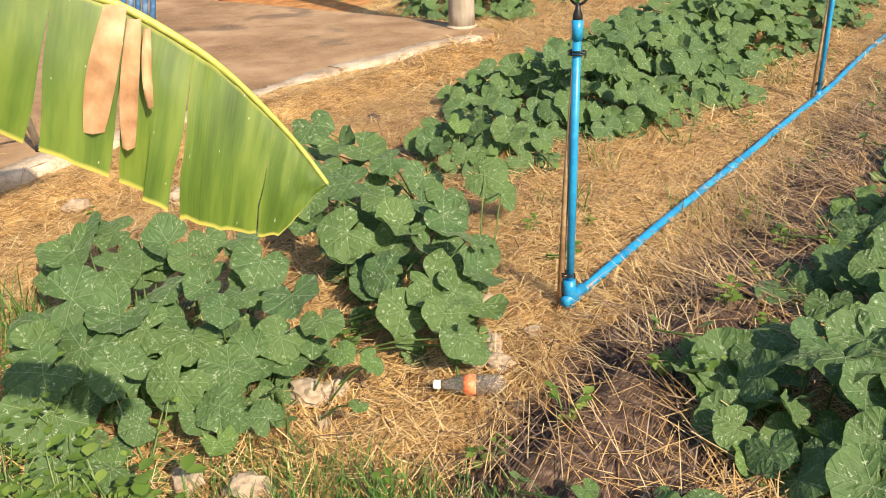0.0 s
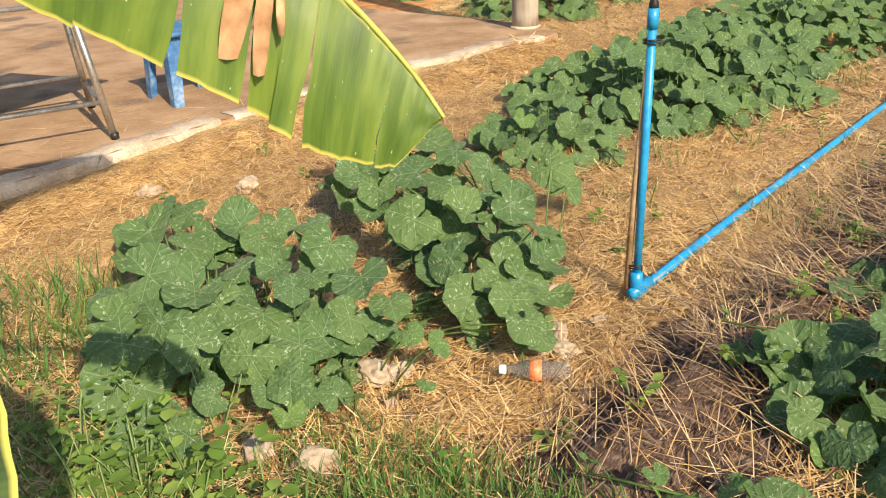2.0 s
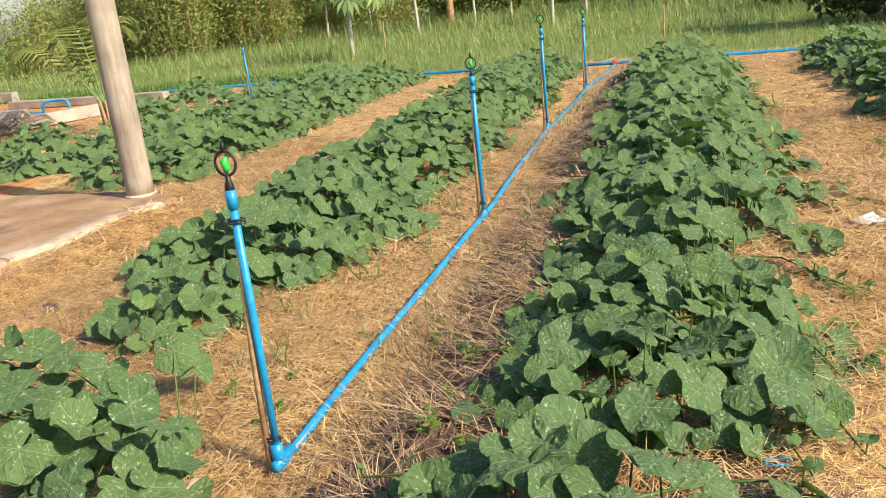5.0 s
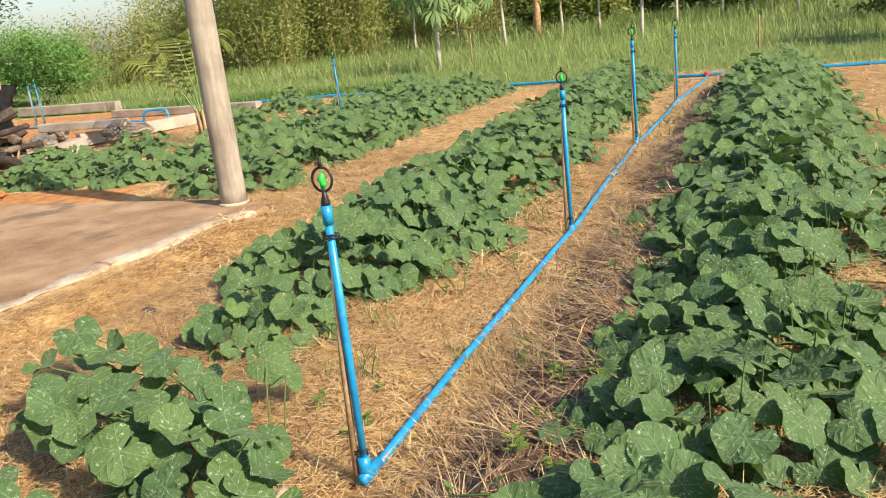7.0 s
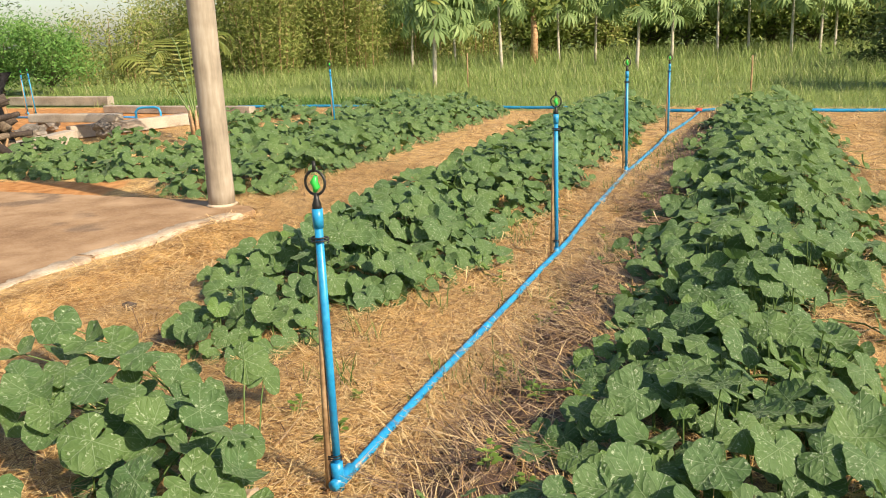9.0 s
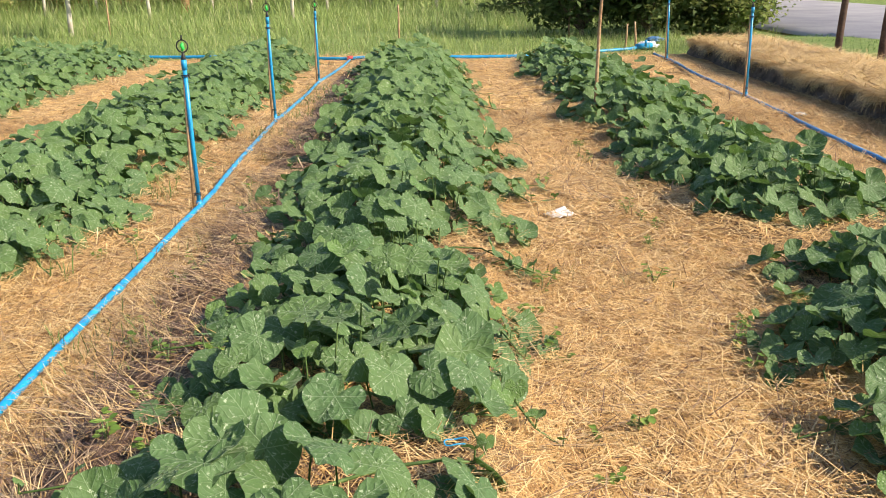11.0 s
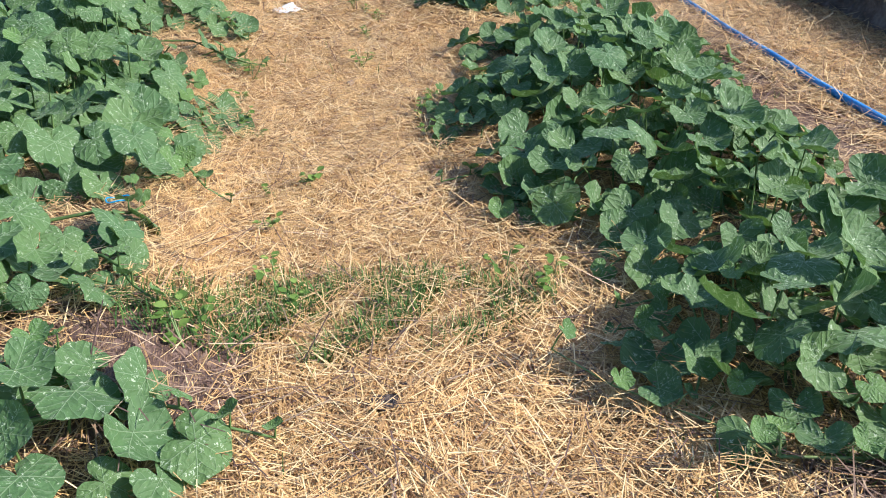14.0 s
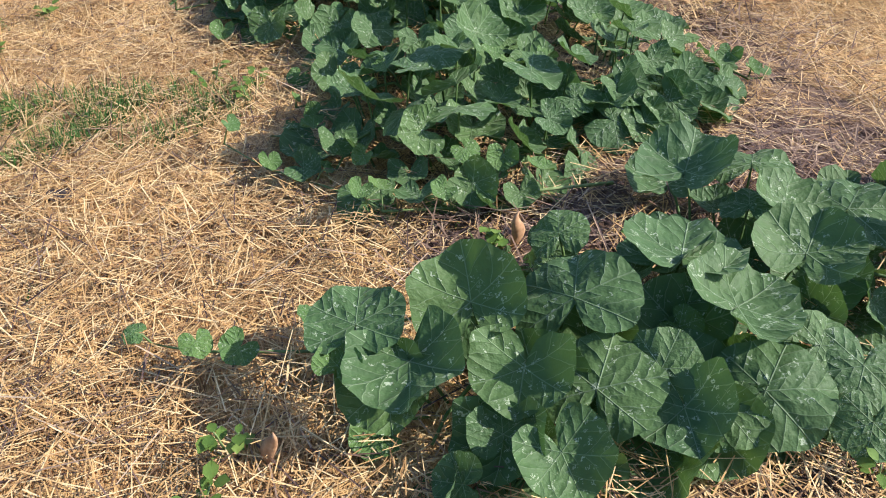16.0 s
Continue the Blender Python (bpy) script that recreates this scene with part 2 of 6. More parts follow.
PALM = strands("palm leaflets", (0.0, (0.10, 0.13, 0.025)), (0.6, (0.19, 0.24, 0.05)), (1.0, (0.36, 0.36, 0.12)), share=0.3)


def ground_material():
    """Trodden straw over reddish soil, dark mulch, orange clay and green turf, by the plan's own cover."""
    n = Nodes("straw-covered soil", 0.9, 0, 0.25)
    v = n.coord()
    cover = n.tree.nodes.new("ShaderNodeSeparateColor")
    n.link(n.attr("cover"), cover.inputs[0])
    fibres = [n.noise(n.stretch(v, (260, 26, 60), a), 1.0, 3, 0.6) for a in (0.4, 1.5, 2.6)]
    fibre = n.math("MAXIMUM", n.math("MAXIMUM", fibres[0], fibres[1]), fibres[2])
    big, mid = n.noise(v, 1.1, 4), n.noise(v, 7.0, 4)
    straw = n.ramp(n.math("ADD", n.math("MULTIPLY", fibre, 0.7), n.math("MULTIPLY", mid, 0.3)), (0.43, (0.095, 0.05, 0.026)), (0.53, (0.43, 0.265, 0.11)), (0.60, (0.74, 0.50, 0.20)), (0.71, (0.90, 0.70, 0.36)))
    straw = n.mix(n.ramp(big, (0.48, 0.0), (0.68, 0.4)), straw, (0.44, 0.25, 0.10))
    soil = n.ramp(n.noise(v, 22.0, 5, 0.7), (0.35, (0.055, 0.032, 0.024)), (0.52, (0.13, 0.08, 0.06)), (0.68, (0.26, 0.18, 0.14)))
    turf = n.ramp(n.noise(v, 14.0, 5, 0.7), (0.35, (0.08, 0.125, 0.035)), (0.55, (0.18, 0.25, 0.065)), (0.7, (0.32, 0.34, 0.12)))
    edge = n.math("MULTIPLY_ADD", n.math("SUBTRACT", mid, 0.5), 1.6, cover.outputs[0])
    c = n.mix(n.ramp(edge, (0.35, 0.0), (0.65, 1.0)), straw, n.mix(n.ramp(fibre, (0.57, 0.0), (0.72, 0.45)), soil, straw))
    edge = n.math("MULTIPLY_ADD", n.math("SUBTRACT", mid, 0.5), 1.2, cover.outputs[1])
    c = n.mix(n.ramp(edge, (0.4, 0.0), (0.6, 1.0)), c, turf)
    edge = n.math("MULTIPLY_ADD", n.math("SUBTRACT", mid, 0.5), 1.2, cover.outputs[2])
    c = n.mix(n.ramp(edge, (0.4, 0.0), (0.6, 1.0)), c, n.ramp(mid, (0.35, (0.40, 0.17, 0.05)), (0.65, (0.60, 0.31, 0.12))))
    n.color(c)
    n.bump(n.math("ADD", fibre, n.noise(v, 30.0, 4)), 0.9, 0.012)
    return n.mat


def slab_material():
    """Old cement screed: brown dust, paler worn rim, damp stains."""
    n = Nodes("stained cement floor", 0.85, 0, 0.15)
    v = n.coord()
    big, mid, fine = n.noise(v, 0.9, 5), n.noise(v, 4.0, 5), n.noise(v, 55.0, 4)
    c = n.ramp(n.math("ADD", n.math("MULTIPLY", big, 0.6), n.math("MULTIPLY", mid, 0.4)), (0.34, (0.19, 0.108, 0.056)), (0.48, (0.315, 0.20, 0.11)), (0.6, (0.435, 0.295, 0.175)), (0.72, (0.55, 0.40, 0.255)))
    c = n.mix(n.ramp(n.noise(v, 1.7, 2), (0.58, 0.0), (0.66, 0.7)), c, (0.12, 0.085, 0.062))
    c = n.mix(n.ramp(fine, (0.45, 0.0), (0.7, 0.3)), c, (0.46, 0.34, 0.235))
    n.color(c)
    n.bump(n.math("ADD", fine, mid), 0.35, 0.004)
    return n.mat


def column_material():
    """Cement column: grey-beige with a brown lower coat and fine pitting."""
    n = Nodes("cement column", 0.85, 0, 0.3)
    v = n.coord()
    c = n.ramp(n.math("ADD", n.math("MULTIPLY", n.noise(v, 2.5, 4), 0.6), n.math("MULTIPLY", n.noise(n.stretch(v, (30, 30, 4)), 1.0, 3), 0.4)), (0.36, (0.22, 0.185, 0.14)), (0.52, (0.355, 0.305, 0.235)), (0.66, (0.46, 0.41, 0.335)))
    n.color(c)
    n.bump(n.noise(v, 70.0, 4), 0.4, 0.003)
    return n.mat


def banana_material(name, tones, share):
    """Blade with fine ribs across, yellow rims and thin tissue that lets the sun through."""
    n = Nodes(name, 0.42, 0, 0.4)
    uv = n.coord("UV")
    sep = n.tree.nodes.new("ShaderNodeSeparateXYZ")
    n.link(uv, sep.inputs[0])
    along, out = sep.outputs[0], sep.outputs[1]
    rib = n.math("ABSOLUTE", n.math("SINE", n.math("MULTIPLY", along, 330.0)))
    band = n.noise(n.stretch(uv, (16, 0.8, 1)), 1.0, 4)
    c = n.ramp(band, (0.34, tones[0]), (0.48, tones[1]), (0.62, tones[2]))
    c = n.mix(n.math("MULTIPLY", rib, 0.05), c, (0.30, 0.36, 0.06))
    c = n.mix(n.ramp(out, (0.0, 0.9), (0.055, 0.0)), c, (0.62, 0.60, 0.10))
    c = n.mix(n.ramp(out, (0.965, 0.0), (0.985, 0.85)), c, (0.52, 0.48, 0.10))
    scar = n.noise(n.stretch(uv, (90, 9, 1)), 1.0, 2)
    c = n.mix(n.ramp(scar, (0.72, 0.0), (0.76, 0.9)), c, (0.62, 0.60, 0.48))
    n.color(c)
    n.bump(n.math("ADD", n.math("MULTIPLY", rib, 0.25), n.noise(n.stretch(uv, (40, 1, 1)), 1.0, 2)), 0.12, 0.001)
    n.translucent(n.mix(0.5, c, (0.32, 0.42, 0.03)), share)
    return n.mat


GROUND = ground_material()
SLAB = slab_material()
COLUMN = column_material()
BANANA = banana_material("banana leaf", ((0.046, 0.10, 0.012), (0.088, 0.160, 0.019), (0.16, 0.235, 0.035)), 0.20)
# darker copy of the blade: shade on the low leaf is put into its greens
BANANA_SHADED = banana_material("shaded banana leaf", ((0.012, 0.036, 0.009), (0.024, 0.060, 0.013), (0.048, 0.088, 0.02)), 0.05)


def bottle_material():
    n = Nodes("clear bottle plastic", 0.12, 0, 0.5)
    n.color((0.97, 0.96, 0.94, 1))
    n.bsdf.inputs["Transmission Weight"].default_value = 0.92
    n.bsdf.inputs["IOR"].default_value = 1.08
    n.bump(n.noise(n.coord(), 40, 2), 0.2, 0.002)
    return n.mat


BOTTLE = bottle_material()
ORANGE = mottled("orange bottle label", (0.60, 0.13, 0.05), (0.74, 0.20, 0.08), (0.80, 0.34, 0.18), 20, 120, 0.5)
PAPER = mottled("white paper", (0.62, 0.62, 0.63), (0.78, 0.78, 0.79), (0.85, 0.85, 0.86), 12, 90, 0.7)
ASPHALT = mottled("pale road", (0.26, 0.25, 0.27), (0.33, 0.32, 0.34), (0.41, 0.39, 0.39), 0.8, 40, 0.85, 0.4, 0.004)
STRAW_PALE = strands("pale straw", (0.0, (0.22, 0.13, 0.055)), (0.3, (0.56, 0.37, 0.145)), (0.7, (0.80, 0.585, 0.255)), (1.0, (0.90, 0.74, 0.40)), rough=0.5, spec=0.4)
STRAW_MAT = mottled("matted straw", (0.34, 0.21, 0.08), (0.58, 0.40, 0.165), (0.76, 0.57, 0.27), 9, 90, 0.75, 0.9, 0.02)
BED_SOIL = mottled("dark bed soil", (0.05, 0.038, 0.032), (0.11, 0.085, 0.07), (0.20, 0.16, 0.13), 6, 40, 0.95, 1.0, 0.02)


# ---- building helpers ----
def part(name, data, material, parent=None, label="", smooth=True):
    """Link a bmesh or a mesh as ONE object, under a thing or on its own."""
    if isinstance(data, bmesh.types.BMesh):
        me = bpy.data.meshes.new(name)
        data.to_mesh(me)
        data.free()
    else:
        me = data
    if smooth:
        me.polygons.foreach_set("use_smooth", [True] * len(me.polygons))
    if material and not me.materials:
        me.materials.append(material)
    ob = new(name, me)
    if parent is not None:
        ob.parent = parent
    return tagged(ob, label)


def thing(name, at, label, category, group="", kind=""):
    ob = new(name)
    ob.empty_display_size = 0.1
    ob.location = at
    return tagged(ob, label, category, group, kind)


def raw_mesh(name, verts, faces, uvs=None):
    """A mesh from arrays; every face has the same number of corners."""
    verts, faces = np.asarray(verts, np.float32), np.asarray(faces, np.int32)
    k = faces.shape[1]
    me = bpy.data.meshes.new(name)
    me.vertices.add(len(verts))
    me.vertices.foreach_set("co", verts.ravel())
    me.loops.add(faces.size)
    me.loops.foreach_set("vertex_index", faces.ravel())
    me.polygons.add(len(faces))
    me.polygons.foreach_set("loop_start", np.arange(0, faces.size, k, dtype=np.int32))
    if uvs is not None:
        layer = me.uv_layers.new(name="UVMap")
        layer.data.foreach_set("uv", np.asarray(uvs, np.float32)[faces.ravel()].ravel())
    me.update(calc_edges=True)
    return me


def tube(bm, points, radii, sides=8, cap=True):
    """A tapered tube along points, added to bm."""
    points = [Vector(p) for p in points]
    if isinstance(radii, (int, float)):
        radii = [radii] * len(points)
    rings, side = [], None
    for i, p in enumerate(points):
        d = (points[min(i + 1, len(points) - 1)] - points[max(i - 1, 0)]).normalized()
        if side is None:
            side = d.orthogonal().normalized()
        side = (side - d * side.dot(d)).normalized()
        other = d.cross(side)
        rings.append([bm.verts.new(p + float(radii[i]) * (float(math.cos(a)) * side + float(math.sin(a)) * other)) for a in [2 * math.pi * k / sides for k in range(sides)]])
    for a, b in zip(rings, rings[1:]):
        for k in range(sides):
            bm.faces.new((a[k], a[(k + 1) % sides], b[(k + 1) % sides], b[k]))
    if cap:
        bm.faces.new(rings[0][::-1])
        bm.faces.new(rings[-1])
    return bm


def tubes(*runs):
    bm = bmesh.new()
    for points, radii, sides in runs:
        tube(bm, points, radii, sides)
    return bm


def block(size, bevel=0.004, rough=0.0, cuts=0, seed=0):
    """A box on its base with softened edges and, where asked, a worn, uneven face."""
    bm = bmesh.new()
    bmesh.ops.create_cube(bm, size=1)
    bmesh.ops.scale(bm, vec=size, verts=bm.verts)
    bmesh.ops.translate(bm, vec=(0, 0, size[2] / 2), verts=bm.verts)
    bmesh.ops.bevel(bm, geom=bm.edges[:], offset=bevel, segments=2, affect="EDGES", profile=0.5)
    if cuts:
        bmesh.ops.subdivide_edges(bm, edges=[e for e in bm.edges if e.calc_length() > 3 * bevel], cuts=cuts, use_grid_fill=True)
    if rough:
        for v in bm.verts:
            v.co += rough * noise.noise_vector(v.co * 5 + Vector((seed, 0, 0)))
    return bm


def lump(radius, squash=(1, 1, 0.6), rough=0.35, seed=0, level=3):
    bm = bmesh.new()
    bmesh.ops.create_icosphere(bm, subdivisions=level, radius=1)
    for v in bm.verts:
        k = 1 + rough * noise.noise(v.co * 1.6 + Vector((seed * 7.1, 0, 0))) + 0.4 * rough * noise.noise(v.co * 5 + Vector((0, seed * 3.3, 0)))
        v.co = Vector([a * k * radius * s for a, s in zip(v.co, squash)])
    return bm


rng = np.random.default_rng(7)


def blades(name, base, length, width, lean, turn, bend, segments=2, taper=0.85):
    """Grass or straw: one thin tapered strip each. base (n,3); lean from the upright, turn in the plan, bend adds to the lean on the way up."""
    n = len(base)
    width = np.broadcast_to(width, n)
    side = np.stack([-np.sin(turn), np.cos(turn), np.zeros(n)], 1)
    p, rows = base.copy(), []
    for s in range(segments + 1):
        w = width * (1.0 - taper * (s / segments) ** 2)
        rows += [p - side * w[:, None] / 2, p + side * w[:, None] / 2]
        a = lean + bend * (s + 0.5) / segments
        p = p + np.stack([np.sin(a) * np.cos(turn), np.sin(a) * np.sin(turn), np.cos(a)], 1) * (length / segments)[:, None]
    verts = np.stack(rows, 1).reshape(-1, 3)
    k = 2 * (segments + 1)
    quad = np.array([[2 * s, 2 * s + 1, 2 * s + 3, 2 * s + 2] for s in range(segments)])
    faces = (np.arange(n)[:, None, None] * k + quad[None]).reshape(-1, 4)
    return raw_mesh(name, verts, faces)


def sprays(name, centre, size, aspect, normal_up=0.4, droop=0.0):
    """Loose leaves: a folded lozenge each, at centre (n,3)."""
    n = len(centre)
    way = rng.normal(size=(n, 3))
    way[:, 2] = way[:, 2] * 0.5 - droop
    way /= np.linalg.norm(way, axis=1)[:, None]
    nor = rng.normal(size=(n, 3))
    nor[:, 2] += normal_up * 3
    nor += 1.3 * np.array(SUN_WAY)
    side = np.cross(way, nor)
    side /= np.linalg.norm(side, axis=1)[:, None] + 1e-9
    nor = np.cross(side, way)
    size = np.broadcast_to(size, n)[:, None]
    a, tip = centre - way * size / 2, centre + way * size / 2 - nor * size * 0.12
    l, r = centre - side * size * aspect / 2 + nor * size * 0.06, centre + side * size * aspect / 2 + nor * size * 0.06
    verts = np.stack([a, r, tip, l], 1).reshape(-1, 3)
    return raw_mesh(name, verts, np.arange(4 * n).reshape(n, 4))


# ---- the lie of the land ----
def smooth(a, b, x):
    t = np.clip((x - a) / (b - a), 0, 1)
    return t * t * (3 - 2 * t)


def band(x, a, b, soft=0.25):
    return smooth(a - soft, a + soft, x) * (1 - smooth(b - soft, b + soft, x))


_waves = [(rng.uniform(0.6, 5.5), rng.uniform(0, 6.28), rng.uniform(0, 6.28)) for _ in range(26)]


def ripple(x, y):
    z = 0
    for k, a, p in _waves:
        z = z + np.sin(k * (x * math.cos(a) + y * math.sin(a)) + p) / k
    return z * 0.16


_humps = [(rng.uniform(9, 34), rng.uniform(0, 6.28), rng.uniform(0, 6.28)) for _ in range(22)]


def tussock(x, y):
    """Small humps and hollows in the trodden straw."""
    z = 0
    for k, a, p in _humps:
        z = z + np.sin(k * (x * math.cos(a) + y * math.sin(a)) + p + 1.5 * np.sin(0.4 * k * (x * math.sin(a) - y * math.cos(a)))) / k ** 0.7
    return 0.0065 * z


# open brown soil in the mulch beside the first pipe: x, y and half-widths
PATCHES = [(0.24, -0.16, 0.13, 0.24), (0.46, 1.12, 0.17, 0.28), (0.38, 2.0, 0.13, 0.3), (0.5, -0.48, 0.12, 0.2), (0.44, 3.1, 0.14, 0.35), (1.60, -0.70, 0.18, 0.17)]


def patch(x, y):
    """One inside the soil patches, fading to nothing past their rims."""
    return sum(np.exp(-(((x - cx) / rx) ** 2 + ((y - cy) / ry) ** 2) ** 2) for cx, cy, rx, ry in PATCHES)


def land(x, y):
    """Height of the soil: flat paths, low beds under the crop rows, a rise towards the road."""
    x, y = np.asarray(x, float), np.asarray(y, float)
    bed = band(x, -1.7, -0.5, 0.3) * smooth(1.0, 1.9, y) + band(x, 2.85, 4.1, 0.3) + band(x, -5.8, -3.4, 0.4) * smooth(4.0, 4.8, y)
    bed = bed * (1 - smooth(11.3, 12.3, y)) * smooth(-3.2, -2.4, y)
    steep = 0.16 - 0.09 * (1 - smooth(-0.1, 0.8, y))
    mound = smooth(-steep, steep, x - 0.36 - 0.05 * np.sin(y * 2.3)) * (1 - smooth(1.56, 1.88, x)) * (1 + 0.3 * (1 - smooth(-0.2, 0.6, y))) * smooth(-1.15, -0.8, y) * (1 - smooth(11.3, 12.3, y))
    z = 0.04 * bed + 0.085 * mound + 0.05 * ripple(x, y) * (1 - smooth(25, 40, np.hypot(x, y))) - 0.008
    z = z + tussock(x, y) * band(x, -2.6, 5.5, 0.2) * band(y, -4, 9, 1.0)
    z = z + 0.092 * band(x, -3.2, -2.5, 0.17) * band(y, -2.6, 3.4, 0.3)
    z = z + 0.13 * smooth(5.9, 6.6, x) * (1 - smooth(14, 16, y))
    under = band(x, -13, -2.95, 0.15) * band(y, -3.5, 3.45, 0.12)
    return np.where(under > 0.02, z * (1 - under) - 0.02 * under, z)


def land_z(x, y):
    return float(land(x, y))


def make_ground():
    """One sheet, fine where the camera walks, that reaches the horizon."""
    far = np.array([13, 16, 20, 26, 34, 46, 65, 95, 150, 260, 480, 900, 1800])
    far = far[far > 12]
    xs = np.concatenate([-far[::-1], np.arange(-11.0, -3.0, 0.16), np.arange(-3.0, 5.8, 0.045), np.arange(5.8, 10.01, 0.16), far])
    ys = np.concatenate([-far[::-1] + 6, np.arange(-5.0, -3.2, 0.16), np.arange(-3.2, 5.0, 0.045), np.arange(5.0, 14.01, 0.12), far + 3])
    gx, gy = np.meshgrid(xs, ys)
    gz = land(gx, gy)
    verts = np.stack([gx, gy, gz], -1).reshape(-1, 3)
    w = len(xs)
    i = np.arange(len(ys) - 1)[:, None] * w + np.arange(w - 1)[None]
    faces = np.stack([i, i + 1, i + w + 1, i + w], -1).reshape(-1, 4)
    me = raw_mesh("ground", verts, faces)
    soil = 0.95 * band(gx, 0.22, 0.70, 0.12) * band(gy, -0.9, 10.5, 0.5) + 0.7 * band(gx, 0.7, 1.7, 0.25) * band(gy, -1.6, 11.5, 0.3)
    soil += 0.7 * band(gx, 3.0, 4.55, 0.2) * band(gy, -2.6, 11, 0.3) + 0.6 * band(gx, -1.7, -0.7, 0.25) * band(gy, -0.3, 11.5, 0.4)
    soil += 0.95 * band(gx, 2.95, 4.4, 0.12) * band(gy, -1.75, -1.35, 0.1) + 0.8 * band(gx, 1.45, 1.85, 0.08) * band(gy, -0.95, -0.6, 0.08)
    # row-end band: bare soil, with the shadow lying there put into its dark too
    soil += 0.9 * band(gx, 0.15, 0.75, 0.2) * band(gy, -1.1, -0.4, 0.2) + 0.35 * band(gx, -5.6, -3.5, 0.3) * band(gy, 4.5, 12, 0.4)
    soil += 1.2 * patch(gx, gy)
    turf = smooth(12.5, 13.3, gy + 0.06 * gx) + smooth(7.3, 8.2, gx) * 0.8 + smooth(1.5, 3.0, -gy) * (1 - smooth(1.3, 1.9, gx))
    turf += smooth(17.5, 19.5, -gx) + 0.75 * band(gx, -1.7, -0.6, 0.3) * band(gy, -2.4, -1.3, 0.15) + 0.55 * band(gx, 1.85, 2.45, 0.15) * band(gy, -0.62, -0.42, 0.1)
    turf += 0.85 * band(gx, -0.45, 1.0, 0.15) * band(gy, -2.5, -1.2, 0.12)
    clay = band(gx, -17.0, -8.6, 0.5) * band(gy, 8.6, 13.6, 0.4) + 0.8 * band(gx, -7.6, -4.8, 0.3) * band(gy, 3.8, 4.7, 0.2)
    col = np.stack([np.clip(c, 0, 1) for c in (soil, turf, clay)] + [np.ones_like(gx)], -1)
    layer = me.color_attributes.new("cover", "FLOAT_COLOR", "POINT")
    layer.data.foreach_set("color", col.astype(np.float32).ravel())
    return tagged(part("ground", me, GROUND), "straw-mulched reddish garden soil with green turf beyond", "ground", kind="structure")


make_ground()


def make_slab():
    """Cement floor with a ragged, pale-worn rim."""
    bm = bmesh.new()
    rim = [(-2.77 - 0.05 * math.sin(y * 1.3) + 0.05 * noise.noise(Vector((0, y * 2.3, 0))) + 0.03 * noise.noise(Vector((5, y * 8, 0))) + (0.16 * max(0, (y - 2.6)) ** 1.5 if y > 2.6 else 0), y) for y in np.arange(-3.2, 3.50, 0.07)]
    rim += [(x, 3.56 + 0.15 * smooth(0, 0.8, -2.65 - x) + 0.02 * noise.noise(Vector((x * 4, 0, 3)))) for x in np.arange(-2.72, -12.4, -0.25)]
    rim += [(-12.4, -3.2)]
    top = [bm.verts.new((x, y, 0.10)) for x, y in rim]
    low = [bm.verts.new((x, y, -0.12)) for x, y in rim]
    bm.faces.new(top)
    for i in range(len(rim)):
        j = (i + 1) % len(rim)
        bm.faces.new((top[j], top[i], low[i], low[j]))
    bmesh.ops.bevel(bm, geom=[e for e in bm.edges if all(v.co.z > 0.09 for v in e.verts)], offset=0.012, segments=2, affect="EDGES", profile=0.5)
    bmesh.ops.recalc_face_normals(bm, faces=bm.faces)
    slab = tagged(part("floor", bm, SLAB, smooth=False), "brown-stained cement floor slab with a chipped pale edge", "floor", kind="structure")
    # pale worn mortar along the rim
    for y0, y1 in ((-1.3, 0.4), (0.44, 1.9), (1.93, 3.3)):
        lip, rows = bmesh.new(), []
        for y in np.arange(y0, y1, 0.05):
            x = -2.77 - 0.05 * math.sin(y * 1.3) + 0.05 * noise.noise(Vector((0, y * 2.3, 0))) + 0.03 * noise.noise(Vector((5, y * 8, 0))) + (0.16 * max(0, (y - 2.6)) ** 1.5 if y > 2.6 else 0)
            w = 0.13 + 0.07 * noise.noise(Vector((1, y * 2.6, 7))) + 0.06 * noise.noise(Vector((1, y * 16, 7)))
            rows.append([lip.verts.new(p) for p in ((x + 0.006, y, 0.03), (x + 0.008, y, 0.095), (x - 0.012, y, 0.105), (x - w, y, 0.1045), (x - w - 0.01, y, 0.098))])
        for a, b in zip(rows, rows[1:]):
            for k in range(4):
                lip.faces.new((a[k], a[k + 1], b[k + 1], b[k]))
        bmesh.ops.recalc_face_normals(lip, faces=lip.faces)
        part("mortar_edge", lip, MORTAR, slab, "pale worn mortar edge")
    return slab


make_slab()


def make_column():
    col = thing("column", (-3.0, 3.56, 0.10), "round cement column standing on the slab corner", "column")
    bm = bmesh.new()
    tube(bm, [(0, 0, z) for z in np.linspace(0, 3.1, 26)], [0.110 - 0.004 * z / 3 + 0.0025 * noise.noise(Vector((z * 5, 0, 0))) for z in np.linspace(0, 3.1, 26)], 28)
    part("shaft", bm, COLUMN, col)
    ring = bmesh.new()
    tube(ring, [(0, 0, 0), (0, 0, 0.012), (0, 0, 0.02)], [0.132, 0.126, 0.111], 24)
    for v in ring.verts:
        v.co.x *= 1 + 0.12 * noise.noise(v.co * 9)
    part("mortar_foot", ring, MORTAR, col, "pale mortar smeared round the foot")


make_column()


